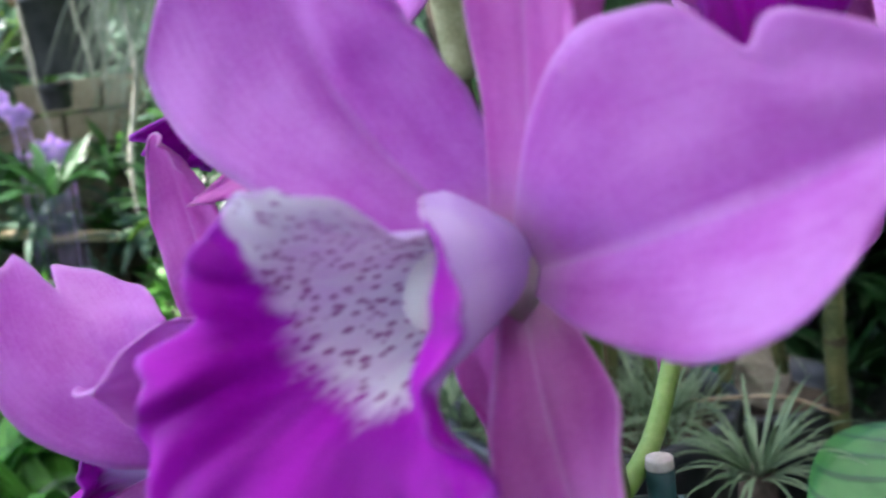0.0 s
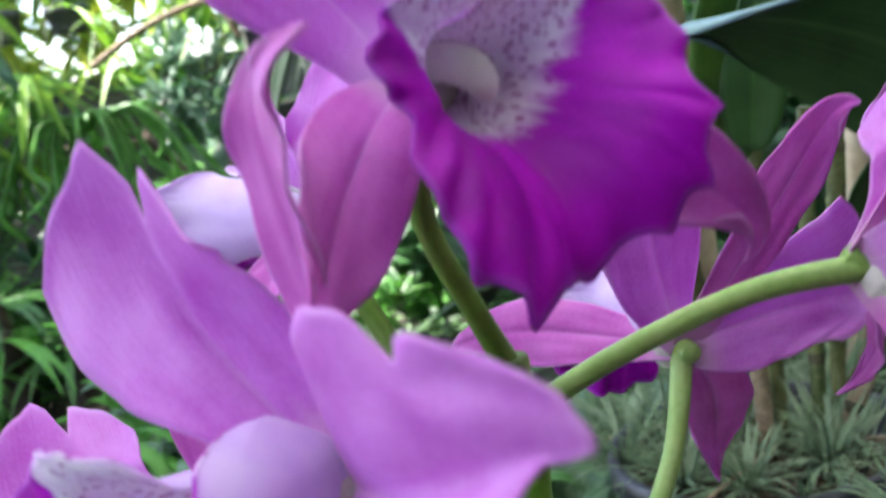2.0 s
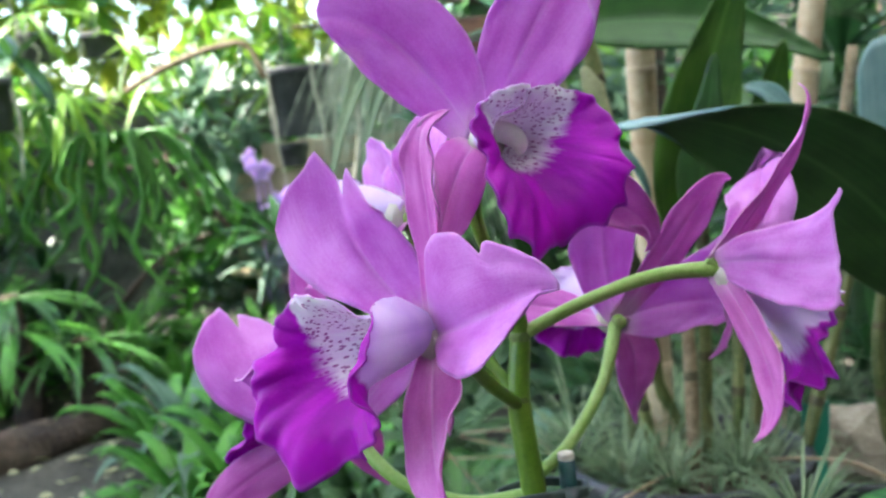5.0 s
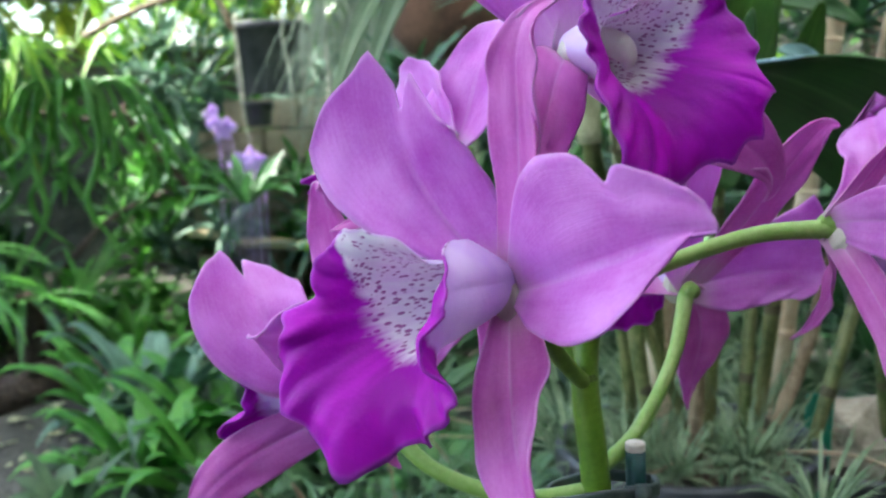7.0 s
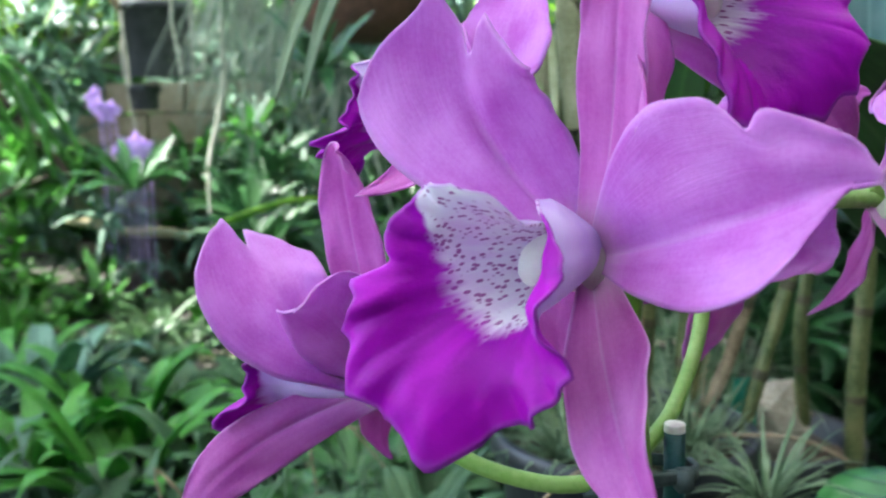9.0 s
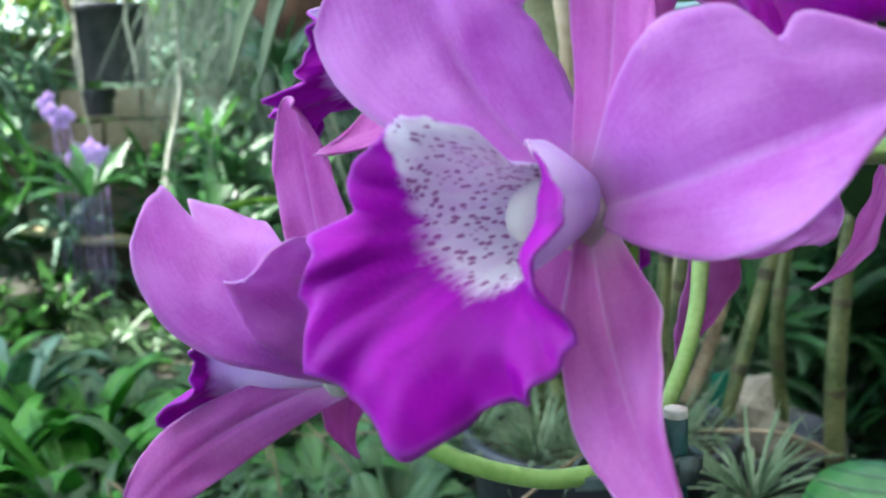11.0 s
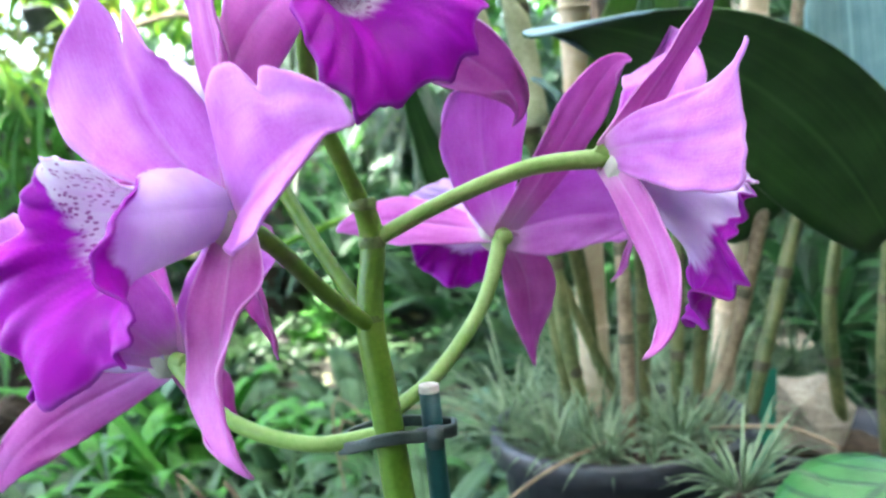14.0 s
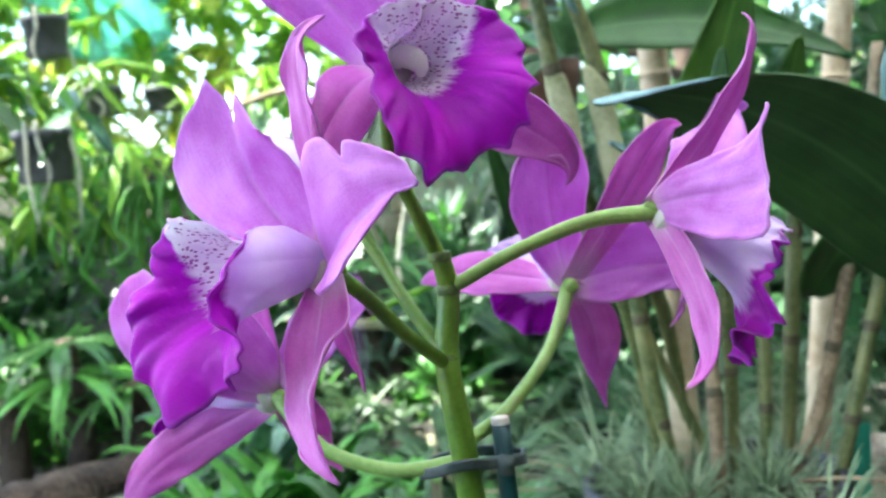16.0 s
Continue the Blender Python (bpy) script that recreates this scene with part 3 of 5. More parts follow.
tepal(fT, "sepal", T0, spine=((0.0348, -0.0543, 0.4618), (0.0582, -0.0434, 0.4473), (0.048, -0.0402, 0.4366)), face=((0.08, -0.98, -0.2), (0.24, -0.97, -0.01)), left=(0.0054, 0.0134, 0.0157, 0.0025), right=(0.0054, 0.0147, 0.0152, 0.0005), curl=(0.22, 0.09, 0.12, -0.01), round_off=0.32, point=1.8, wild=0.6)
lip(fT, T0, dT, (-0.12, 0, 1), phase=2.1, tube_len=0.018, r0=0.0098, frill=0.35, open_top=3.2, lap=0.0015,
    rim=((-186, 0.0195, 0.032), (-140, 0.023, 0.036), (-105, 0.0275, 0.044), (-75, 0.023, 0.054), (-60, 0.0215, 0.059), (-35, 0.0265, 0.059), (-15, 0.032, 0.050), (1, 0.0345, 0.045), (24, 0.038, 0.047), (45, 0.0355, 0.047), (70, 0.031, 0.040), (86, 0.0245, 0.035), (107, 0.029, 0.032), (140, 0.024, 0.029), (186, 0.0195, 0.032)),
    spikes=((-61, 0.006, 5), (-35, 0.006, 5), (-20, 0.004, 5), (1, 0.005, 5), (24, 0.006, 6), (45, 0.003, 5)))

# bloom seen from the side and behind
dB = (0.72, -0.08, -0.54)
fB = flower(orchid, B0, dB, (0.5, 0, 1))
Bb = B0 - Vector(dB) * 0.003
tepal(fB, "sepal", Bb, spine=((0.1079, 0.0003, 0.4479), (0.1372, -0.0067, 0.4878), (0.1242, 0.0004, 0.4953)), face=((0.67, -0.73, 0.16), (0.93, -0.47, -0.07)), left=(0.0055, 0.0093, 0.0099, 0.0018), right=(0.0055, 0.0086, 0.0112, 0.0013), curl=(0.29, 0.11, -0.01, -0.19), round_off=0.22, point=1.5, wild=0.4)
tepal(fB, "petal", Bb, spine=((0.0919, -0.0302, 0.4302), (0.1069, -0.0484, 0.426), (0.1123, -0.0682, 0.4327)), face=((-0.46, -0.89, 0.01), (-0.14, -0.93, 0.28)), left=(0.0037, 0.015, 0.0155, 0.0246), right=(0.0044, 0.0141, 0.0182, 0.0188), curl=(-0.12, 0.23, -0, -0.05), round_off=0.03, point=3, notch=[(-0.92, -0.12, 0.16)], crease=0.05, ruffle=0.006)
tepal(fB, "petal", Bb, spine=((0.1223, -0.0013, 0.443), (0.1005, 0.0304, 0.4614), (0.1342, 0.0538, 0.4603)), face=((-0.14, -0.94, 0.3), (-0.59, -0.7, -0.26)), left=(0.0039, 0.013, 0.0163, 0.0126), right=(0.0039, 0.0138, 0.0193, 0.0128), curl=(0.07, 0.15, 0.1, -0.1), round_off=0.4, point=2.2)
tepal(fB, "sepal", Bb, spine=((0.0948, -0.039, 0.3946), (0.1002, -0.0564, 0.3666), (0.0811, -0.0596, 0.3628)), face=((-0.62, -0.77, 0.1), (-0.8, -0.6, -0.01)), left=(0.0054, 0.0069, 0.0113, -0.0013), right=(0.0055, 0.0063, 0.0088, 0.0047), curl=(0.17, 0.1, -0.03, -0.1), round_off=0.22, point=1.5, wild=0.5)
tepal(fB, "sepal", Bb, spine=((0.097, 0.0118, 0.4027), (0.1024, 0.033, 0.3806), (0.0923, 0.0493, 0.367)), face=((-0.57, -0.55, 0.61), (-0.57, -0.58, 0.58)), left=(0.0055, 0.009, 0.0111, 0.0027), right=(0.0055, 0.0094, 0.0097, 0.0003), curl=(0.2, 0.12, -0, -0.08), round_off=0.22, point=1.5, wild=0.5)
lip(fB, B0, dB, (0.6, 0, 0.8), phase=3.3, frill=1.4, teeth=0.003)

# bloom turned away
dC = (-0.24, 0.95, 0.06)
fC = flower(orchid, C0, dC, (0, 0.1, 1))
tepal(fC, "petal", C0, spine=((0.0384, 0.0395, 0.4311), (0.0463, 0.0278, 0.4677), (0.0391, 0.0055, 0.453)), face=((0.36, -0.91, 0.19), (0.17, -0.99, 0.15)), left=(0.0044, 0.0166, 0.0234, 0.0097), right=(0.0042, 0.0209, 0.0313, 0.0149), curl=(-0.09, -0.19, 0.01, -0.09), round_off=0.4, point=2.2)
tepal(fC, "sepal", C0, spine=((0.0854, 0.0289, 0.4366), (0.0925, 0.029, 0.4615), (0.102, 0.0287, 0.4552)), face=((0.31, -0.95, -0.07), (0.07, -1.02, 0.07)), left=(0.0046, 0.0076, 0.016, 0.003), right=(0.0047, 0.0095, 0.0136, 0.003), curl=(-0.02, -0.09, 0.08, 0.01), round_off=0.3, point=1.7, wild=0.6)
tepal(fC, "petal", C0, spine=((0.0782, 0.0461, 0.4001), (0.1088, 0.0649, 0.391), (0.109, 0.0565, 0.393)), face=((-0.06, -0.99, 0.12), (0.03, -0.96, 0.21)), left=(0.0055, 0.017, 0.0188, 0.0311), right=(0.006, 0.0223, 0.0081, 0.0123), curl=(0.21, 0.14, 0.19, 0.05), round_off=0.4, point=2.2)
tepal(fC, "sepal", C0, spine=((0.0156, 0.0699, 0.3978), (-0.0069, 0.0785, 0.4), (-0.0207, 0.0818, 0.3934)), face=((0.15, -0.78, 0.61), (0.01, -0.96, 0.38)), left=(0.0043, 0.0111, 0.0157, 0.0045), right=(0.0043, 0.0107, 0.0168, 0.0057), curl=(-0.05, -0.1, 0.05, -0), round_off=0.22, point=1.5, wild=0.6)
tepal(fC, "sepal", C0, spine=((0.0665, 0.0608, 0.3658), (0.0588, 0.0899, 0.3428), (0.0644, 0.1031, 0.3191)), face=((-0.12, -0.78, -0.62), (0.26, -0.85, -0.54)), left=(0.0052, 0.0163, 0.0131, 0.0017), right=(0.005, 0.0112, 0.0129, 0.0025), curl=(-0.07, -0.05, 0.03, 0.05), round_off=0.22, point=1.5, wild=0.6)
lip(fC, C0, dC, (0, 0.1, 1), phase=4.0)

# low bloom
dL = (-0.80, 0.54, 0.08)
fL = flower(orchid, L0, dL, (-0.1, 0, 1))
tepal(fL, "petal", L0, spine=((-0.1236, -0.0027, 0.3917), (-0.115, 0.0037, 0.3938), (-0.1305, 0.0285, 0.4136)), face=((-0.32, -0.87, 0.37), (0.42, -0.41, 0.06)), left=(0.0046, 0.0161, 0.0271, 0.0244), right=(0.0046, 0.0151, 0.019, 0.016), curl=(0.11, 0.2, 0.16, 0.11), round_off=0.25, point=3, notch=[(0, 0.10, 0.10), (-0.34, -0.02, 0.10)], ruffle=0.006)
tepal(fL, "sepal", L0, spine=((-0.0946, 0.0241, 0.4124), (-0.0942, 0.0252, 0.4429), (-0.0975, 0.0125, 0.4404)), face=((-0.43, -0.9, 0.1), (-0.51, -0.85, 0.09)), left=(0.006, 0.0104, 0.015, 0.0064), right=(0.006, 0.0117, 0.0129, 0.001), curl=(-0.03, 0.02, -0.08, -0.03), round_off=0.3, point=1.8, wild=0.6)
tepal(fL, "petal", L0, spine=((-0.0627, 0.0169, 0.3864), (-0.0362, 0.0129, 0.4015), (-0.0406, 0.0207, 0.3959)), face=((-0.31, -0.92, 0.23), (-0.11, -0.92, 0.29)), left=(0.0034, 0.0136, 0.0170, 0.0199), right=(0.0034, 0.0142, 0.0115, 0.0071), curl=(0.08, 0.1, -0.02, -0.04), round_off=0.35, point=2.2)
petal(fL, "petal", L0, (-0.112, -0.046, 0.402), (-0.55, 0.25, 0.80), 0.0165, bow=(-0.004, -0.004, 0.012), bow2=(-0.002, -0.002, 0.014), peak=0.55, rise=0.6, round_off=0.4, cup=0.55, foot=0.3)
tepal(fL, "sepal", L0, spine=((-0.1146, 0.0406, 0.3414), (-0.1473, 0.0044, 0.3362), (-0.152, 0.0153, 0.3122)), face=((-0.19, -0.95, 0.26), (-0.19, -0.95, 0.24)), left=(0.005, 0.0098, 0.0152, 0.0074), right=(0.0048, 0.0078, 0.0164, 0.0066), curl=(-0.07, 0.06, -0.17, -0.04), round_off=0.22, point=1.5, wild=0.5)
tepal(fL, "sepal", L0, spine=((-0.0768, 0.0506, 0.345), (-0.0837, 0.083, 0.3201), (-0.0719, 0.0957, 0.2998)), face=((0, -0.95, 0.3), (0.18, -0.91, 0.37)), left=(0.0048, 0.0116, 0.0133, 0.0027), right=(0.0048, 0.0107, 0.013, 0.0037), curl=(0.02, 0.03, -0.08, -0.07), round_off=0.22, point=1.5, wild=0.5)
lip(fL, L0, dL, (-0.1, 0, 1), phase=5.2)

# rear bloom, mostly hidden
dE = (-0.82, 0.52, 0.14)
fE = flower(orchid, E0, dE, (0.1, 0, 1))
petal(fE, "petal", E0, (-0.028, 0.034, 0.500), (-0.7, -0.6, 0.1), 0.0210, peak=0.6, cup=0.15, ruffle=0.01)
petal(fE, "petal", E0, (-0.066, 0.080, 0.480), (-0.8, -0.3, 0.1), 0.0210, peak=0.6, cup=0.15, ruffle=0.01)
petal(fE, "sepal", E0, (-0.092, 0.000, 0.427), (-0.5, -0.6, 0.6), 0.0085, bow=(0.0, 0.0, -0.006), cup=0.25, foot=0.35, **SEP)
lip(fE, E0, (-0.82, 0.52, 0.05), (0.1, 0, 1), rim=tuple((a, r * 0.80, f * 0.92) for a, r, f in RIM), phase=1.3, tube_len=0.020, r0=0.0105, frill=1.6, teeth=0.003)

# stake and clip
stake = empty("plant_stake", (0.016, -0.007, -0.12), "dark green coated plant stake with a cut pale end", "stake")
bm = bmesh.new()
tube(bm, [(0.022, -0.010, -0.14), (0.018, -0.008, 0.15), (0.0145, -0.007, 0.344)], 0.0037, 18)
part("shaft", bm, M_STAKE, stake)
bm = bmesh.new()
tube(bm, [(0.0145, -0.007, 0.3435), (0.0145, -0.007, 0.3462)], [0.0038, 0.0036], 18)
part("cut_end", bm, M_WOODEND, stake, "pale cut wooden end")
clip = empty("plant_clip", (0.006, -0.012, 0.330), "dark grey-green plastic tie round stem and stake", "clip")


def strap(name, pts, tall, thick):
    """A flat plastic strap standing on edge along the points."""
    P = [Vector(q) for q in pts]
    bm = bmesh.new()
    sheet(bm, 4 * (len(P) - 1), 4, lambda u, v: eased([(k / (len(P) - 1), *q) for k, q in enumerate(P)], u)[:2] + [eased([(k / (len(P) - 1), *q) for k, q in enumerate(P)], u)[2] + tall * (v - 0.5)], thick=thick)
    part(name, bm, M_CLIP, clip)


strap("band", [(-0.019, -0.012, 0.3270), (-0.013, -0.0165, 0.3285), (-0.005, -0.0200, 0.3310), (0.003, -0.0195, 0.3315), (0.009, -0.0155, 0.3300), (0.014, -0.0140, 0.3300)], 0.0044, 0.0016)
strap("band", [(0.009, -0.0140, 0.3300), (0.015, -0.0135, 0.3300), (0.0195, -0.0115, 0.3295), (0.0225, -0.0075, 0.3290), (0.0225, -0.001, 0.3290)], 0.0046, 0.0020)
strap("band", [(-0.019, -0.0115, 0.3270), (-0.016, -0.004, 0.3290), (-0.006, -0.0015, 0.3310), (0.006, 0.001, 0.3310), (0.016, 0.000, 0.3300), (0.0225, -0.001, 0.3290)], 0.0040, 0.0014)
bm = bmesh.new()
bmesh.ops.create_cube(bm, size=1.0)
bmesh.ops.bevel(bm, geom=bm.edges[:], offset=0.12, segments=2, affect="EDGES")
for v in bm.verts:
    v.co = Vector((0.0155 + 0.006 * v.co.x, -0.0138 + 0.0050 * v.co.y, 0.3285 + 0.0080 * v.co.z))
part("jaw", bm, M_CLIP, clip)


# ---- ground ----
bm = bmesh.new()
N = 60
grid = {}
for i in range(N + 1):
    for j in range(N + 1):
        x, y = (i / N * 2 - 1), (j / N * 2 - 1)
        X, Y = 6 * x + 94 * x ** 7, 6 * y + 94 * y ** 7 + 1.0
        z = -0.12 + 0.03 * noise.noise(Vector((X * 1.7, Y * 1.7, 0))) + 0.012 * noise.noise(Vector((X * 6, Y * 6, 3)))
        grid[i, j] = bm.verts.new((X, Y, z))
for i in range(N):
    for j in range(N):
        bm.faces.new((grid[i, j], grid[i + 1, j], grid[i + 1, j + 1], grid[i, j + 1]))
tagged(part("ground", bm, M_GROUND), "damp dark garden soil path", "ground", kind="structure")


# ---- potted orchid behind, with canes and large leaves ----
def pot(parent, at, r, h, mat, rim=0.006, foot=0.74):
    bm = bmesh.new()
    lathe(bm, at, [(r * foot, 0), (r * (foot + 0.04), 0.005), (r * 0.97, h - 0.022), (r + rim, h - 0.021), (r + rim, h - 0.003), (r + rim - 0.002, h), (r - 0.003, h), (r - 0.005, h - 0.02), (r * 0.9, h - 0.03)])
    ob = part("pot", bm, mat, parent)
    bm = bmesh.new()
    lathe(bm, (at[0], at[1], at[2] + h - 0.034), [(r * 0.93, 0), (r * 0.9, 0.008), (r * 0.5, 0.016), (r * 0.1, 0.018)], 32)
    for v in bm.verts:
        v.co.z += 0.006 * noise.noise(v.co * 60)
    part("potting_mix", bm, M_SOIL, parent)
    return ob


PX, PY, PZ = 0.178, 0.510, -0.11
potted = empty("potted_orchid", (PX, PY, PZ), "leggy orchid with canes and thick leaves in black pot", "potted plant")
pot(potted, (PX, PY, PZ), 0.112, 0.262, M_POT)


def cane(name, pts, rads, mat, parent, ring=None):
    bm = bmesh.new()
    tube(bm, pts, rads, 10, 5)
    ob = part(name, bm, mat, parent)
    if ring is not None:
        P = [Vector(p) for p in pts]
        for f in ring:
            i = min(int(f * (len(P) - 1)), len(P) - 2)
            k = f * (len(P) - 1) - i
            c = P[i].lerp(P[i + 1], k)
            d = (P[i + 1] - P[i]).normalized()
            bm = bmesh.new()
            r = rads[i] * (1 - k) + rads[i + 1] * k
            tube(bm, [c - d * 0.005, c, c + d * 0.004], [r * 1.02, r * 1.08, r * 1.01], 10, 3)
            part("joint", bm, M_JOINT, ob)
    return ob


def leaf(parent, mat, base, tip, normal, half, name="leaf", **more):
    kw = dict(peak=0.5, rise=0.6, taper=0.5, round_off=0.35, point=2.0, cup=0.1, fold=0.12, thick=0.0018, rows=20, cols=8, foot=0.3)
    kw.update(more)
    bm = bmesh.new()
    blade(bm, base, tip, normal, half, **kw)
    return part(name, bm, mat, parent)


for mat, pts, rads, ring in (
        (M_CANE, [(0.150, 0.500, 0.14), (0.134, 0.500, 0.22), (0.124, 0.500, 0.32), (0.116, 0.490, 0.42), (0.108, 0.470, 0.51)], [0.006, 0.0085, 0.0095, 0.009, 0.007], (0.2, 0.45, 0.7)),
        (M_OLDCANE, [(0.182, 0.500, 0.13), (0.184, 0.500, 0.226), (0.184, 0.502, 0.30), (0.180, 0.505, 0.37)], [0.008, 0.0085, 0.007, 0.005], (0.35, 0.7)),
        (M_CANE, [(0.200, 0.520, 0.13), (0.203, 0.520, 0.22), (0.206, 0.520, 0.33), (0.207, 0.515, 0.43)], [0.006, 0.0075, 0.0075, 0.006], (0.4, 0.75)),
        (M_CANE, [(0.224, 0.500, 0.13), (0.228, 0.500, 0.22), (0.233, 0.500, 0.30), (0.240, 0.495, 0.40)], [0.006, 0.0075, 0.0075, 0.006], (0.3, 0.65)),
        (M_CANE, [(0.250, 0.540, 0.13), (0.262, 0.540, 0.24), (0.274, 0.540, 0.35), (0.283, 0.54, 0.46)], [0.006, 0.009, 0.009, 0.006], (0.4, 0.7)),
        (M_OLDCANE, [(0.225, 0.500, 0.120), (0.248, 0.515, 0.145), (0.280, 0.520, 0.202), (0.310, 0.520, 0.31), (0.336, 0.520, 0.415), (0.352, 0.515, 0.52)], [0.011, 0.010, 0.008, 0.008, 0.0075, 0.006], (0.25, 0.5, 0.75)),
        (M_CANE, [(0.285, 0.500, 0.13), (0.300, 0.500, 0.19), (0.325, 0.500, 0.28), (0.346, 0.50, 0.36)], [0.006, 0.0085, 0.0085, 0.006], (0.35, 0.65)),
        (M_CANE, [(0.186, 0.520, 0.150), (0.165, 0.520, 0.20), (0.145, 0.520, 0.25), (0.126, 0.52, 0.305)], [0.005, 0.006, 0.006, 0.004], None),
        (M_CANE, [(0.465, 0.600, 0.006), (0.459, 0.600, 0.077), (0.457, 0.600, 0.154), (0.461, 0.600, 0.238), (0.465, 0.600, 0.307)], [0.010, 0.0125, 0.0125, 0.011, 0.008], (0.2, 0.42, 0.7)),
        (M_CANE, [(0.437, 0.660, 0.076), (0.427, 0.660, 0.153), (0.427, 0.660, 0.215), (0.436, 0.660, 0.275)], [0.008, 0.009, 0.009, 0.007], (0.3, 0.7)),
        (M_CANE, [(0.170, 0.55, 0.13), (0.150, 0.53, 0.30), (0.108, 0.45, 0.42), (0.104, 0.43, 0.51), (0.080, 0.42, 0.60)], [0.006, 0.009, 0.0095, 0.009, 0.007], (0.5, 0.75)),
        (M_CANE, [(0.140, 0.55, 0.13), (0.118, 0.52, 0.30), (0.078, 0.44, 0.44), (0.066, 0.42, 0.52), (0.056, 0.42, 0.60)], [0.006, 0.009, 0.0095, 0.009, 0.007], (0.5, 0.75)),
):
    cane("cane", pts, [r * 0.82 for r in rads], mat, potted, ring)
for c in ((0.104, 0.432, 0.47), (0.072, 0.426, 0.475), (0.114, 0.488, 0.44)):
    bm = bmesh.new()
    tube(bm, [(c[0] + 0.006, c[1], c[2] - 0.05), (c[0] + 0.002, c[1], c[2]), (c[0] - 0.004, c[1] - 0.004, c[2] + 0.035), (c[0] - 0.012, c[1] - 0.008, c[2] + 0.05)], [0.0096, 0.0112, 0.0095, 0.002], 10, 4)
    part("sheath", bm, M_SHEATH, potted, "papery grey sheath")
# big leaf with a curled pale tip: its blue face paints in the sky's reflection
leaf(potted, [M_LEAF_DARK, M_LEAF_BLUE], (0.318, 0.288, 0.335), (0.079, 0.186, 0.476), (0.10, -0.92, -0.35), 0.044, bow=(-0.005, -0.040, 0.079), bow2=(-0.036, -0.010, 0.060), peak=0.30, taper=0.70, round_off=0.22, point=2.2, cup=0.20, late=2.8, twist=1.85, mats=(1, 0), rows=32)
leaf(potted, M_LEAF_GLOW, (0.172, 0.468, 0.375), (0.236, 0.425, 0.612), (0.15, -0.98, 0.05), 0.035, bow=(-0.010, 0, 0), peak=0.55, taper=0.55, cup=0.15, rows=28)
leaf(potted, M_LEAF_DARK, (0.184, 0.440, 0.385), (0.201, 0.420, 0.523), (-0.2, -0.95, 0.1), 0.021, peak=0.5, taper=0.5, round_off=0.45, cup=0.15)
leaf(potted, M_LEAF_MID, (0.100, 0.505, 0.556), (0.327, 0.500, 0.507), (0.05, -0.9, 0.4), 0.033, bow=(0, 0, 0.026), peak=0.45, taper=0.6, cup=0.2)
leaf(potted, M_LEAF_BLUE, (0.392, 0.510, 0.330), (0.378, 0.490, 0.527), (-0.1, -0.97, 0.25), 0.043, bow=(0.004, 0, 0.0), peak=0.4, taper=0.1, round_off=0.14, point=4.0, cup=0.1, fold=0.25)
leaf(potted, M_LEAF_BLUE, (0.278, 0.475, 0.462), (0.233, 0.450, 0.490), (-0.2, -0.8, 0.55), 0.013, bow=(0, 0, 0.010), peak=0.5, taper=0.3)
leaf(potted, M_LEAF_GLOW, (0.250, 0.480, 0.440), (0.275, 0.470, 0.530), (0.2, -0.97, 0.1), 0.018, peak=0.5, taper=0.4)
leaf(potted, M_LEAF_DARK, (0.285, 0.540, 0.300), (0.350, 0.420, 0.410), (0.1, -0.8, -0.5), 0.030, bow=(0, 0, 0.02), peak=0.5, taper=0.5)
leaf(potted, M_LEAF_MID, (0.060, 0.430, 0.330), (0.012, 0.330, 0.480), (0.3, -0.95, 0.1), 0.013, bow=(-0.012, 0, 0), peak=0.5, taper=0.5)
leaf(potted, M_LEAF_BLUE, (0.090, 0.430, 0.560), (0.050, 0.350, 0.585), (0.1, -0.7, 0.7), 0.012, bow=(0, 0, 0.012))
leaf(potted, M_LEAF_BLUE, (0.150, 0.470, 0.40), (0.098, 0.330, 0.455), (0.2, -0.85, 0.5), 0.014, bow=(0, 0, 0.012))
for pts, r in (([(0.185, 0.49, 0.150), (0.10, 0.40, 0.155), (0.03, 0.37, 0.125), (-0.02, 0.39, 0.10)], 0.0015), ([(0.24, 0.49, 0.145), (0.29, 0.42, 0.165), (0.33, 0.40, 0.15)], 0.002)):
    bm = bmesh.new()
    tube(bm, pts, [r, r, r * 0.8, r * 0.5][:len(pts)], 7)
    part("root", bm, M_OLDCANE, potted)


def bamboo(pts, r):
    ob = empty("bamboo_stake", pts[0], "dry tan bamboo cane beside the orchid pot", "stake", "bamboo stakes")
    a, b = Vector(pts[0]), Vector(pts[1])
    k = int((b - a).length / 0.14)
    for i in range(k):
        p, q = a.lerp(b, i / k), a.lerp(b, (i + 1) / k)
        d = (q - p).normalized()
        bm = bmesh.new()
        tube(bm, [p, p + d * 0.003, p + d * 0.008, p.lerp(q, 0.5), q - d * 0.006, q], [r * 0.93, r * 1.12, r, r * 0.97, r, r * 1.08], 14, 2)
        part("segment", bm, M_BAMBOO, ob)


bamboo([(0.164, 0.560, -0.06), (0.164, 0.540, 0.80)], 0.0140)
bamboo([(0.300, 0.72, -0.10), (0.385, 0.62, 0.80)], 0.0135)


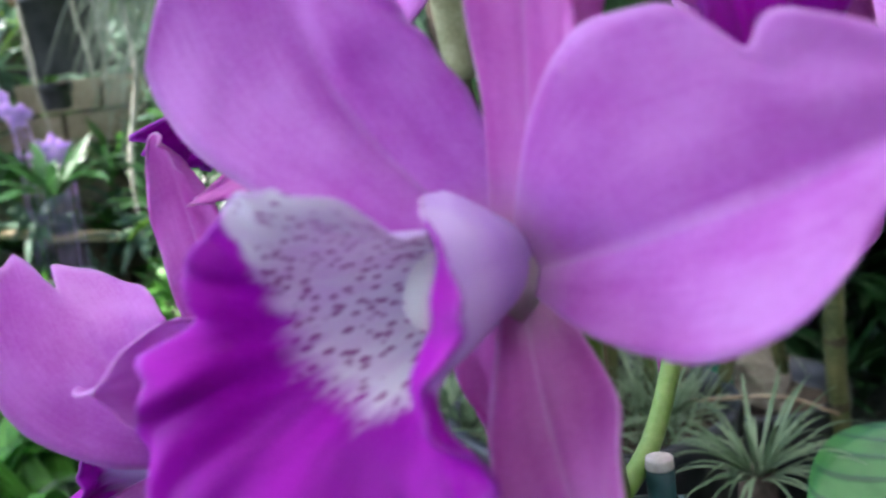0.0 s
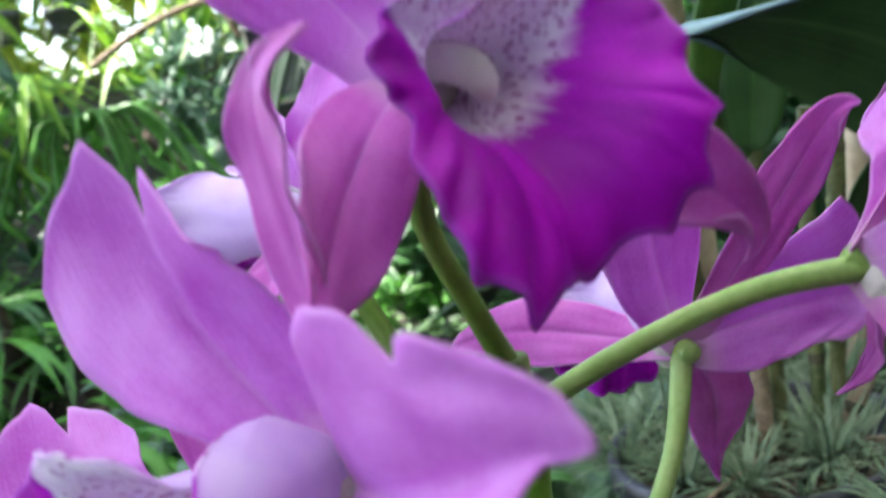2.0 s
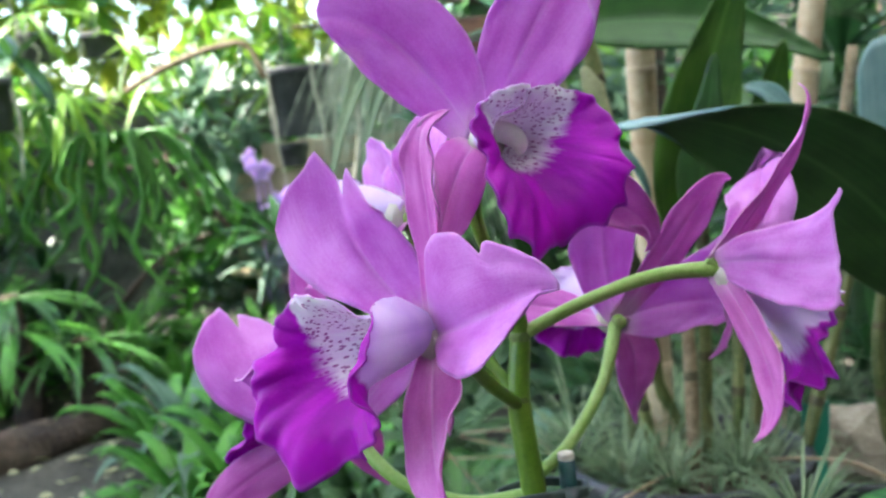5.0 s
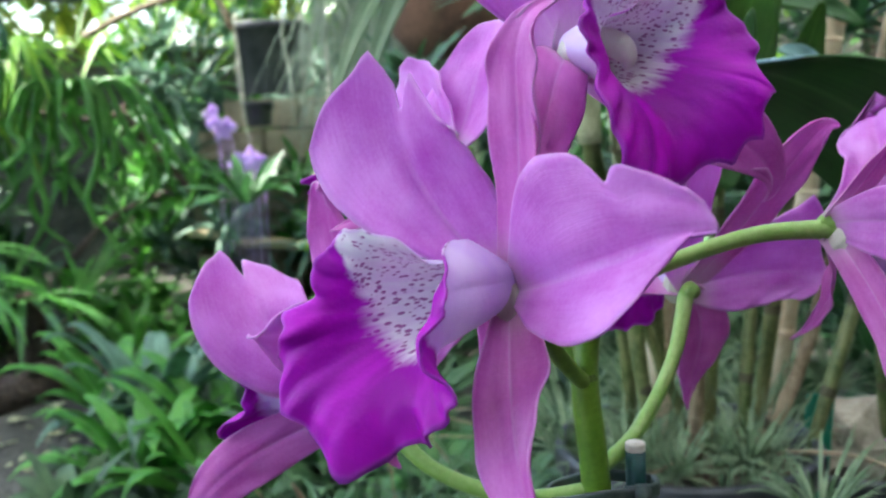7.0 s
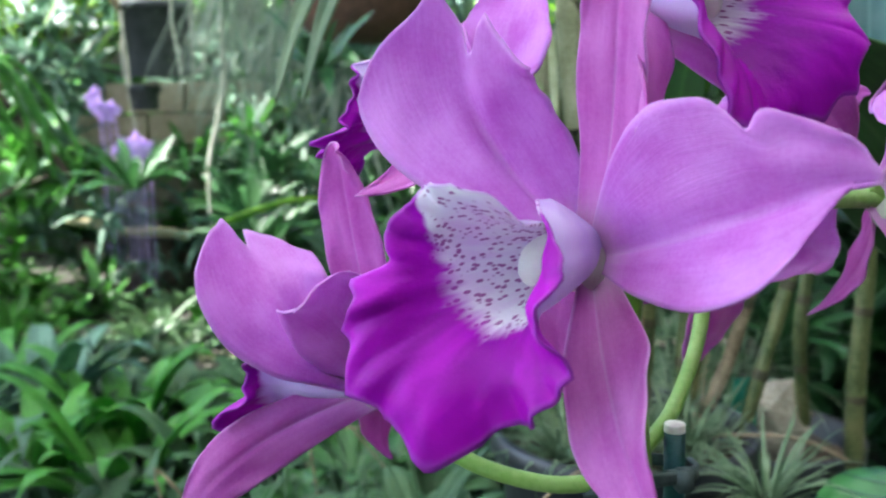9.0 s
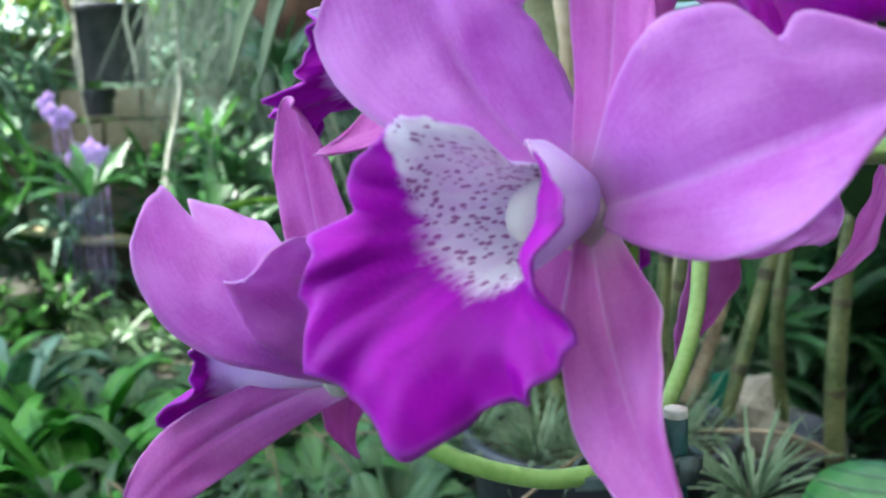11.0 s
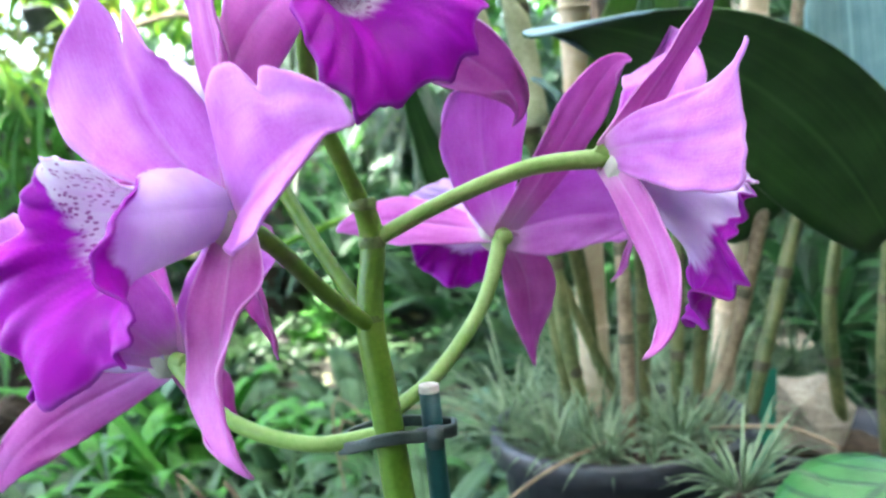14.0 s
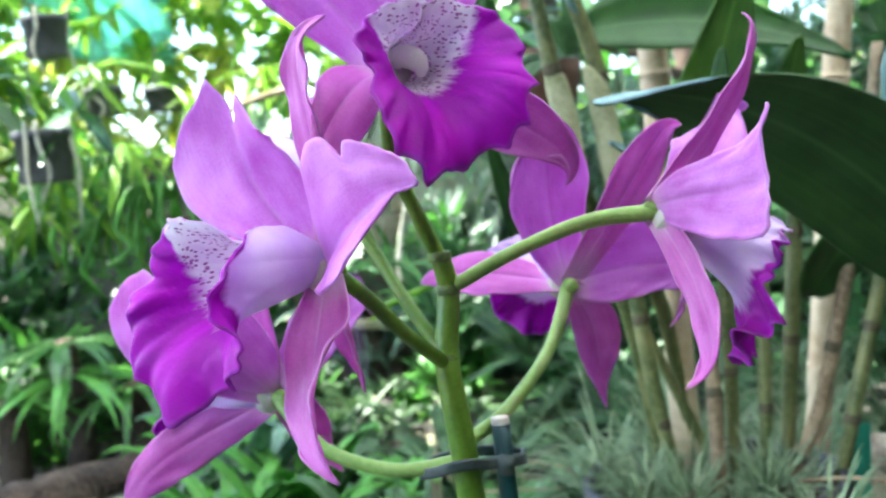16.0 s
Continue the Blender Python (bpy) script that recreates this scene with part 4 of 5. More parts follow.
# ---- grassy silver tufts and air plants round the pot ----
def tuft(name, at, n, length, width, mat, seed, label, category, lift=0.9, group="", hang=0.5):
    """A rosette of thin curling leaves, each a part."""
    rnd = random.Random(seed)
    ob = empty(name, at, label, category, group)
    for i in range(n):
        ang, up = rnd.uniform(0, 6.283), rnd.uniform(0.15, 1.0) * lift
        L = length * rnd.uniform(0.6, 1.15)
        out = Vector((math.cos(ang), math.sin(ang), 0))
        b = Vector(at) + out * rnd.uniform(0, 0.008) * (length / 0.08)
        t = b + (out * (1.1 - 0.6 * up) + Vector((0, 0, up - hang * rnd.uniform(0.2, 1.0) * (1 - up)))) * L
        bm = bmesh.new()
        blade(bm, b, t, Vector((0, 0, 1)) + out * -0.3, width * rnd.uniform(0.7, 1.2), bow=Vector((0, 0, 0.16 * L)) + out * 0.05 * L, bow2=Vector((rnd.uniform(-0.1, 0.1) * L, 0, 0.20 * L)),
              peak=0.3, taper=0.85, round_off=0.1, cup=0.0, fold=0.35, rows=8, cols=2, thick=0.0005, foot=0.6)
        part("leaf", bm, mat, ob)
    return ob


AIR = "silvery green air plant with thin curling leaves"
tuft("air_plant", (0.232, 0.345, 0.145), 75, 0.078, 0.0013, M_LEAF_GREY, 3, AIR, "air plant", group="air plants")
for k, (x, y, z, L) in enumerate(((0.09, 0.64, 0.12, 0.12), (0.112, 0.475, 0.140, 0.075), (0.150, 0.440, 0.145, 0.060), (0.215, 0.455, 0.145, 0.055), (0.075, 0.545, 0.13, 0.085), (0.16, 0.58, 0.14, 0.10), (0.20, 0.66, 0.12, 0.13), (0.27, 0.64, 0.10, 0.12), (0.34, 0.80, 0.06, 0.13), (0.46, 0.86, 0.08, 0.14), (0.40, 0.96, 0.10, 0.15))):
    tuft("air_plant", (x, y, z), 55, L, 0.0014, M_LEAF_GREY, 20 + k, AIR, "air plant", group="air plants")
ob = empty("air_plant_log", (0.235, 0.345, -0.12), "short dark wooden post carrying an air plant", "post")
bm = bmesh.new()
tube(bm, [(0.240, 0.350, -0.14), (0.236, 0.347, 0.05), (0.232, 0.345, 0.150)], [0.02, 0.016, 0.012], 10)
part("post", bm, M_BARK, ob)

# second pot with a pale rock on its mix
pot2 = empty("rock_pot", (0.42, 0.70, -0.12), "black plastic pot holding a pale rock", "pot")
pot(pot2, (0.42, 0.70, -0.12), 0.095, 0.18, M_POT)
bm = bmesh.new()
rough_ball(bm, (0.404, 0.689, 0.077), (0.050, 0.038, 0.043), 5.0, 2, 0.75)
tagged(part("rock", bm, M_ROCK, None, smooth=False), "pale angular rock lying on the pot", "rock")
ob = empty("plant_label", (0.322, 0.572, 0.06), "bright green plastic plant label stuck upright", "label")
bm = bmesh.new()
sheet(bm, 6, 4, lambda u, v: (0.304 + 0.030 * v + 0.006 * u, 0.570 + 0.006 * v, 0.06 + 0.108 * u), thick=0.0012)
part("plate", bm, M_TAG, ob, smooth=False)

# broad veined leaf low in front
ob = empty("broad_leaf_plant", (0.285, 0.25, -0.12), "broad green leaf plant with dark veins", "plant")
bm = bmesh.new()
tube(bm, [(0.30, 0.27, -0.13), (0.30, 0.27, 0.08), (0.285, 0.26, 0.146)], [0.004, 0.003, 0.0025], 8)
part("stalk", bm, M_STEM, ob)
leaf(ob, M_VEINED, (0.335, 0.30, 0.170), (0.200, 0.215, 0.116), (-0.1, -0.42, 0.90), 0.052, bow=(0, 0, 0.014), peak=0.45, taper=0.45, round_off=0.3, cup=-0.1, fold=0.0)


# ---- the garden beyond ----
def strappy(name, at, n, length, width, mat, seed, label, lift=0.8, spread=1.0, group=""):
    """A clump of arching leaves, each leaf its own part."""
    rnd = random.Random(seed)
    ob = empty(name, at, label, "plant", group)
    for i in range(n):
        ang = i * 2.4 + rnd.uniform(-0.5, 0.5)
        up = lift * rnd.uniform(0.35, 1.1)
        L = length * rnd.uniform(0.65, 1.1)
        out = Vector((math.cos(ang), math.sin(ang), 0)) * spread
        b = Vector(at) + out * 0.01
        t = b + (out * (1.05 - 0.55 * up) + Vector((0, 0, up))) * L
        bm = bmesh.new()
        blade(bm, b, t, Vector((0, 0, 1)) - out * 0.2, width * rnd.uniform(0.75, 1.2), bow=Vector((0, 0, 0.14 * L)), bow2=Vector((0, 0, 0.22 * L)), peak=0.45, taper=0.8, round_off=0.1, cup=0.0, fold=0.25, back=0.12,
              rows=9, cols=4, thick=0.0009, foot=0.35)
        part("leaf", bm, mat, ob)
    return ob


FRESH = "fresh green clump of lance-shaped leaves growing low beside the path"
for k, (x, y, z, n, L, w, mat) in enumerate((
        (-0.33, 1.02, -0.12, 22, 0.26, 0.017, M_LEAF_FRESH), (-0.46, 1.10, -0.12, 20, 0.24, 0.016, M_LEAF_FRESH), (-0.36, 1.22, -0.12, 18, 0.26, 0.022, M_LEAF_FRESH), (-0.50, 1.35, -0.12, 16, 0.28, 0.022, M_LEAF_HAZE), (-0.02, 1.05, -0.12, 18, 0.20, 0.026, M_LEAF_SAGE), (0.10, 0.95, -0.12, 16, 0.22, 0.026, M_LEAF_HAZE), (-0.26, 1.30, -0.13, 18, 0.22, 0.024, M_LEAF_SAGE),
        (-0.20, 0.98, -0.12, 18, 0.20, 0.017, M_LEAF_SAGE), (-0.60, 1.45, -0.12, 18, 0.26, 0.018, M_LEAF_FRESH), (-0.10, 1.25, -0.12, 18, 0.26, 0.022, M_LEAF_SAGE))):
    strappy("leafy_plant", (x, y, z), n, L, w, mat, 40 + k, FRESH, group="leafy plants")
GREYL = "grey-green broad-leaved plant sprawling on the soil"
rnd = random.Random(17)
for k in range(9):
    x, y = rnd.uniform(-0.24, 0.06), rnd.uniform(0.46, 1.0)
    if x > 0.02 and y < 0.6:
        y += 0.2
    strappy("sprawling_plant", (x, y, rnd.uniform(-0.08, 0.04)), rnd.randint(14, 20), rnd.uniform(0.08, 0.14), rnd.uniform(0.007, 0.014), (M_LEAF_SAGE, M_LEAF_MID, M_LEAF_FRESH, M_LEAF_SAGE)[k % 4], 60 + k, GREYL, lift=rnd.uniform(0.4, 0.9), group="sprawling plants")
for k, (x, y, z) in enumerate(((-0.03, 0.62, 0.02), (0.03, 0.72, 0.05), (-0.10, 0.74, 0.0), (0.09, 0.80, 0.08), (-0.02, 0.86, 0.03), (0.17, 0.74, 0.08), (-0.13, 0.60, 0.0), (-0.17, 0.84, 0.02), (-0.06, 0.55, 0.0))):
    strappy("ovate_plant", (x, y, z - 0.06), 12, 0.10, 0.022, M_LEAF_SAGE if k % 2 else M_LEAF_MID, 90 + k, "low plant with broad soft grey-green leaves" if k % 2 else "low plant with broad dark green leaves", lift=0.75, group="ovate plants")
for k in range(6):
    x, y = rnd.uniform(-0.22, 0.05), rnd.uniform(0.45, 0.8)
    bm = bmesh.new()
    pts = [(x, y, -0.11), (x + rnd.uniform(-0.05, 0.05), y, rnd.uniform(0.0, 0.08)), (x + rnd.uniform(-0.10, 0.10), y + rnd.uniform(-0.05, 0.05), rnd.uniform(0.05, 0.14)), (x + rnd.uniform(-0.16, 0.16), y, rnd.uniform(0.0, 0.10))]
    tube(bm, pts, [0.002, 0.0016, 0.0013, 0.0008], 6, 5)
    tagged(part("dry_vine", bm, M_OLDCANE), "thin dry brown vine arching over the soil", "vine", "dry vines")
ob = empty("young_leaf", (-0.074, 0.755, -0.12), "pale new leaf standing in the soil", "plant")
leaf(ob, M_LEAF_GREY, (-0.085, 0.757, -0.12), (-0.070, 0.750, 0.030), (0.2, -0.95, 0.1), 0.019, peak=0.55, taper=0.4, round_off=0.4)

# hanging strap leaves and the brown hanging bowl
ob = empty("strap_leaf_orchid", (0.03, 0.40, 0.62), "hanging orchid with pale thick strap leaves", "orchid")
leaf(ob, M_LEAF_GREY, (0.025, 0.40, 0.610), (-0.116, 0.345, 0.445), (-0.45, -0.85, 0.25), 0.0125, bow=(-0.030, 0, 0.040), bow2=(-0.022, 0, 0.036), fold=0.3)
leaf(ob, M_LEAF_GREY, (0.030, 0.42, 0.615), (-0.098, 0.400, 0.440), (-0.45, -0.85, 0.25), 0.0125, bow=(-0.026, 0, 0.040), bow2=(-0.020, 0, 0.036), fold=0.3)
leaf(ob, M_LEAF_BLUE, (0.030, 0.42, 0.620), (-0.045, 0.360, 0.560), (-0.3, -0.7, 0.6), 0.011, bow=(-0.01, 0, 0.02), fold=0.4)


def hanging_pot(at, r, h, mat, label, wires=True, roots=0, seed=0):
    rnd = random.Random(seed)
    ob = empty("hanging_pot", at, label, "pot", "hanging pots")
    pot(ob, at, r, h, mat, 0.005, 0.88)
    if wires:
        for k in range(3):
            a = k * 2.094 + 0.4
            bm = bmesh.new()
            tube(bm, [(at[0] + r * math.cos(a), at[1] + r * math.sin(a), at[2] + h - 0.01), (at[0], at[1], at[2] + h + 0.35), (at[0], at[1], at[2] + h + 1.6)], 0.0015, 5, 2)
            part("wire", bm, M_CLIP, ob)
    for k in range(roots):
        a = rnd.uniform(0, 6.283)
        x, y = at[0] + r * 1.03 * math.cos(a), at[1] + r * 1.03 * math.sin(a)
        bm = bmesh.new()
        tube(bm, [(x * 0.999, y, at[2] + h + 0.02), (x, y, at[2] + h * 0.7), (x + rnd.uniform(-0.03, 0.03), y, at[2] + h * 0.2), (x + rnd.uniform(-0.04, 0.04), y, at[2] - rnd.uniform(0, 0.15))], [0.004, 0.005, 0.004, 0.002], 6, 4)
        part("root", bm, M_ROOT, ob)
    return ob


BLK = "black plastic pot hanging among the foliage"
hanging_pot((-0.392, 2.27, 0.452), 0.086, 0.178, M_POT_OLD, BLK, roots=6, seed=2)
hanging_pot((-0.435, 2.33, 0.372), 0.036, 0.062, M_POT_OLD, "small black pot hanging below a larger one", seed=3)
hanging_pot((-1.150, 2.20, 0.855), 0.055, 0.105, M_POT_OLD, BLK, roots=3, seed=4)
hanging_pot((-1.180, 2.60, 0.725), 0.055, 0.085, M_POT_OLD, BLK, roots=2, seed=5)
hanging_pot((-1.100, 2.00, 0.528), 0.068, 0.125, M_POT_OLD, BLK, roots=5, seed=6)
hanging_pot((-1.000, 2.62, 0.725), 0.055, 0.070, M_POT_OLD, BLK, roots=2, seed=7)
bowl = empty("hanging_bowl", (0.038, 1.50, 0.510), "brown earthenware bowl hanging in the shade", "bowl")
bm = bmesh.new()
lathe(bm, (0.038, 1.50, 0.510), [(0.045, 0), (0.085, 0.012), (0.113, 0.045), (0.125, 0.09), (0.128, 0.13), (0.122, 0.135), (0.116, 0.12), (0.05, 0.10)])
part("bowl", bm, M_CLAY, bowl)
for k in range(3):
    a = k * 2.094
    bm = bmesh.new()
    tube(bm, [(0.038 + 0.124 * math.cos(a), 1.50 + 0.124 * math.sin(a), 0.64), (0.038, 1.50, 1.1), (0.038, 1.50, 2.38)], 0.002, 5, 2)
    part("wire", bm, M_CLIP, bowl)

# hanging wooden stump with a sunlit stick
stump = empty("mounted_stump", (-0.45, 2.40, -0.18), "short bark stump with a pale stick across its top", "stump")
bm = bmesh.new()
tube(bm, [(-0.45, 2.40, -0.20), (-0.448, 2.40, -0.05), (-0.45, 2.40, 0.045)], [0.05, 0.062, 0.06], 16)
for v in bm.verts:
    v.co += Vector((noise.noise(v.co * 40), noise.noise(v.co * 40 + Vector((9, 0, 0))), 0)) * 0.012
part("trunk", bm, M_BARK, stump)
bm = bmesh.new()
tube(bm, [(-0.64, 2.33, 0.098), (-0.56, 2.335, 0.088), (-0.50, 2.34, 0.068), (-0.42, 2.345, 0.062), (-0.35, 2.35, 0.050)], [0.007, 0.012, 0.011, 0.014, 0.012], 10)
part("stick", bm, M_STRAW, stump)

# log edging the path
log = empty("path_log", (-0.95, 1.45, -0.12), "rough brown log edging the garden path", "log")
bm = bmesh.new()
tube(bm, [(-1.30, 1.08, -0.10), (-1.10, 1.27, -0.095), (-0.92, 1.46, -0.09), (-0.72, 1.72, -0.10)], [0.040, 0.045, 0.045, 0.03], 18, 14)
for v in bm.verts:
    v.co += Vector((noise.noise(v.co * 30 + Vector((0, 3, 0))), noise.noise(v.co * 30), noise.noise(v.co * 45 + Vector((5, 0, 0))))) * 0.016
part("trunk", bm, M_BARK, log)
rnd = random.Random(12)
for k in range(26):
    u = rnd.random()
    x, y = -1.20 + 0.42 * u, 1.17 + 0.44 * u
    bm = bmesh.new()
    a, L = rnd.uniform(0.2, 1.3), rnd.uniform(0.03, 0.07)
    b = Vector((x + rnd.uniform(-0.05, 0.02), y + rnd.uniform(-0.01, 0.06), -0.068 + rnd.uniform(-0.01, 0.012)))
    blade(bm, b, b + Vector((math.cos(a), math.sin(a), 0.1)) * L, (rnd.uniform(-0.5, 0.5), rnd.uniform(-0.5, 0.5), 1), L * 0.3, rows=4, cols=3, thick=0.004, cup=0.3, foot=0.5)
    part("bark_flake", bm, M_BARK, log)

# leaf litter and stones on the path
rnd = random.Random(91)
bm = bmesh.new()
for i in range(900):
    x, y = rnd.uniform(-1.5, 0.6), rnd.uniform(0.55, 2.3)
    z = -0.115 + 0.03 * noise.noise(Vector((x * 1.7, y * 1.7, 0)))
    a, L = rnd.uniform(0, 6.283), rnd.uniform(0.012, 0.035)
    o = Vector((math.cos(a), math.sin(a), 0)) * L
    blade(bm, (x, y, z + 0.004), Vector((x, y, z + rnd.uniform(0.002, 0.012))) + o, (rnd.uniform(-0.4, 0.4), rnd.uniform(-0.4, 0.4), 1), L * 0.3, rows=3, cols=2, thick=0.0006, cup=0.3)
tagged(part("leaf_litter", bm, M_SHEATH), "dry fallen leaves scattered over dark soil", "litter", kind="stuff")

# the bank of foliage behind
bm = bmesh.new()
N, K = 50, 14
rows = []
for i in range(N + 1):
    x = -5 + 10 * i / N
    line = []
    for j in range(K + 1):
        t = j / K
        y = 2.9 + 1.0 * t + 0.15 * noise.noise(Vector((x * 2, t * 4, 0)))
        z = -0.2 + ((0.86 if x < -0.55 else 0.95) + 0.2 * noise.noise(Vector((x * 0.9, 0, 4)))) * t ** 0.7
        line.append(bm.verts.new((x, y, z)))
    rows.append(line)
for a, b in zip(rows, rows[1:]):
    for j in range(K):
        bm.faces.new((a[j], b[j], b[j + 1], a[j + 1]))
tagged(part("earth_bank", bm, M_GROUND), "dark earth bank behind the plants", "bank", kind="structure")


def foliage(name, label, n, box, mat, seed, leaves=(14, 26), length=(0.08, 0.2), width=0.012, lift=(0.1, 1.0), keep=lambda p: 1.0):
    """A thicket: many small clumps of arching leaves in a box; keep thins it out."""
    rnd = random.Random(seed)
    verts, faces, uvs = [], [], []
    (x0, x1), (y0, y1), (z0, z1) = box
    shape = ((0.0, 0.3), (0.25, 0.9), (0.55, 1.0), (0.8, 0.62), (1.0, 0.04))
    for c in range(n):
        at = Vector((rnd.uniform(x0, x1), rnd.uniform(y0, y1), rnd.uniform(z0, z1)))
        if rnd.random() > keep(at):
            continue
        size = rnd.uniform(0.7, 1.25)
        for i in range(rnd.randint(*leaves)):
            ang, up, L = rnd.uniform(0, 6.283), rnd.uniform(*lift), rnd.uniform(*length) * size
            out = Vector((math.cos(ang), math.sin(ang), 0))
            way = out * (1.05 - 0.5 * abs(up)) + Vector((0, 0, up))
            side = way.cross(Vector((rnd.uniform(-0.5, 0.5), -0.2, 1))).normalized()
            w, sag, k = width * size * rnd.uniform(0.6, 1.3), rnd.uniform(0.1, 0.4) * L, len(verts)
            for t, f in shape:
                p = at + out * 0.01 + way * (L * t) + Vector((0, 0, 1)) * (sag * (t - 1.3 * t * t))
                rise = Vector((0, 0, 1)) * (w * f * 0.35)
                verts += [p - side * (w * f) + rise, p, p + side * (w * f) + rise]
            for r in range(4):
                for q in range(2):
                    j = k + 3 * r + q
                    faces.append((j, j + 3, j + 4, j + 1))
                    for dr, dq in ((0, 0), (1, 0), (1, 1), (0, 1)):
                        uvs += [shape[r + dr][0], (q + dq) / 2]
    me = bpy.data.meshes.new(name)
    me.from_pydata(verts, [], faces)
    me.uv_layers.new().data.foreach_set("uv", uvs)
    me.polygons.foreach_set("use_smooth", [True] * len(faces))
    me.materials.append(mat)
    return tagged(new(name, me), label, "foliage", kind="stuff")


def thin_left(p):
    return 0.55 if p.x < -0.60 and p.z > 0.86 else 1.0


def clearing(p):
    return 0.12 if -0.80 < p.x < -0.22 and p.y < 2.52 and p.z > -0.10 else 1.0


def hollow(p):
    """Dark gaps under the sunlit canopy."""
    n = noise.noise(Vector((p.x * 2.6, p.y * 1.2, p.z * 3.2)))
    return clearing(p) * (0.06 if -1.15 < p.x < -0.62 and 0.02 < p.z < 0.36 else 1.0) * (1.0 if n > -0.08 else 0.15)


def sunlane(p):
    """The lane by which the sun reaches the blossoms and the stump."""
    return 0.2 if p.z > 0.40 and abs(p.x + 0.33 + 0.69 * (p.z - 0.1)) < 0.55 and p.y < 3.1 else 1.0


def sky_gap(p):
    """Openings in the far canopy through which the bright sky shows."""
    return (0.25 if p.x < -1.7 else 0.5) if -2.9 < p.x < -0.9 and p.z > 0.95 else 1.0


def patchy(p):
    n = noise.noise(Vector((p.x * 2.3 + 4, p.y * 1.1, p.z * 2.6)))
    return clearing(p) * sunlane(p) * thin_left(p) * (1.0 if n > -0.05 else 0.12) * (0.1 if -1.15 < p.x < -0.62 and p.z < 0.33 and p.y < 2.9 else 1.0)


foliage("foliage_low", "plants crowding the bank, painted dark green for the shade", 330, ((-2.4, 1.6), (1.75, 2.9), (-0.12, 0.26)), M_LEAF_SHADE, 1, length=(0.09, 0.20), width=0.013, keep=hollow)
foliage("foliage_edge", "strap-leaved plants along the path", 110, ((-1.9, -0.50), (1.65, 2.2), (-0.12, 0.12)), M_LEAF_FRESH, 8, length=(0.09, 0.20), width=0.010, keep=hollow)
foliage("foliage_mid", "tangled mid-green leaves on the bank", 420, ((-2.6, 2.2), (2.3, 3.5), (0.05, 0.85)), M_LEAF_FRESH, 2, length=(0.06, 0.18), width=0.012, lift=(-0.8, 0.9), keep=patchy)
foliage("foliage_broad", "broad dark leaves hanging over the bank", 130, ((-2.2, 0.4), (2.1, 2.9), (0.40, 1.15)), M_LEAF_MID, 13, leaves=(6, 12), length=(0.12, 0.24), width=0.026, lift=(-0.9, 0.6), keep=patchy)
foliage("foliage_sunny", "leaves above the bank, sunlight put into their yellow-green", 260, ((-2.8, 2.2), (2.3, 3.8), (0.35, 1.35)), M_LEAF_LIME, 3, length=(0.05, 0.15), width=0.017, lift=(-0.9, 0.8), keep=patchy)
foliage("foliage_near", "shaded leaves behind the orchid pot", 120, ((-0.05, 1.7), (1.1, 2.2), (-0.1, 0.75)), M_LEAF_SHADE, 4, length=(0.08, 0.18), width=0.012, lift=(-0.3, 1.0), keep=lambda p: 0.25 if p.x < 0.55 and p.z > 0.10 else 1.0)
foliage("foliage_side", "green leaves behind the orchid pot", 100, ((0.0, 1.6), (0.95, 1.6), (-0.05, 0.6)), M_LEAF_SAGE, 5, length=(0.06, 0.13), width=0.013, lift=(-0.3, 1.0), keep=lambda p: 0.4 if p.x < 0.55 and p.z > 0.15 else 1.0)
foliage("foliage_corner", "leaves behind the rock, painted dark green for the shade", 70, ((0.44, 1.25), (0.82, 1.15), (-0.12, 0.30)), M_LEAF_SHADE, 26, length=(0.08, 0.17), width=0.014, lift=(0.0, 1.0))
foliage("blue_green_bush", "blue-green bush in dappled sun behind the orchids", 170, ((-0.20, 0.75), (2.32, 2.95), (-0.12, 0.62)), M_LEAF_HAZE, 17, length=(0.05, 0.11), width=0.012, lift=(-0.7, 0.9))
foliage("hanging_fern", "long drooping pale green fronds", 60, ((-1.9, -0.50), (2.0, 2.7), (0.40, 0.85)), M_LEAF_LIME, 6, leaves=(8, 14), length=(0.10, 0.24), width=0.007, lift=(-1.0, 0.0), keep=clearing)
foliage("hanging_moss", "grey-green strands of hanging moss", 14, ((-0.22, 0.08), (1.50, 1.80), (0.36, 0.75)), M_MOSS, 14, leaves=(24, 40), length=(0.10, 0.26), width=0.0016, lift=(-1.3, -0.5))
foliage("foliage_litter", "low blue-green ground plants in the shade", 170, ((-0.6, 0.6), (0.75, 2.25), (-0.13, -0.06)), M_LEAF_SAGE, 9, length=(0.04, 0.11), width=0.009, lift=(0.0, 0.8))
foliage("foliage_lit", "bright sunlit leaves round the lilac flowers", 60, ((-0.85, -0.08), (1.95, 2.32), (-0.14, -0.04)), M_LEAF_FRESH, 12, length=(0.04, 0.08), width=0.012, lift=(0.0, 0.9), keep=lambda p: 0.0 if -0.60 < p.x < -0.30 else 1.0)
foliage("foliage_glade", "sunlit green leaves behind the stump", 50, ((-0.85, -0.08), (2.46, 2.7), (-0.08, 0.26)), M_LEAF_FRESH, 16, length=(0.06, 0.14), width=0.015, lift=(-0.3, 1.0))
foliage("foliage_haze", "grey-green small leaves between the pots", 190, ((-0.75, 0.15), (2.32, 2.75), (-0.05, 0.66)), M_LEAF_HAZE, 15, length=(0.05, 0.12), width=0.009, lift=(-0.8, 0.9), keep=lambda p: 0.0 if -0.60 < p.x < -0.22 and p.y < 2.64 and p.z > 0.12 else 1.0)
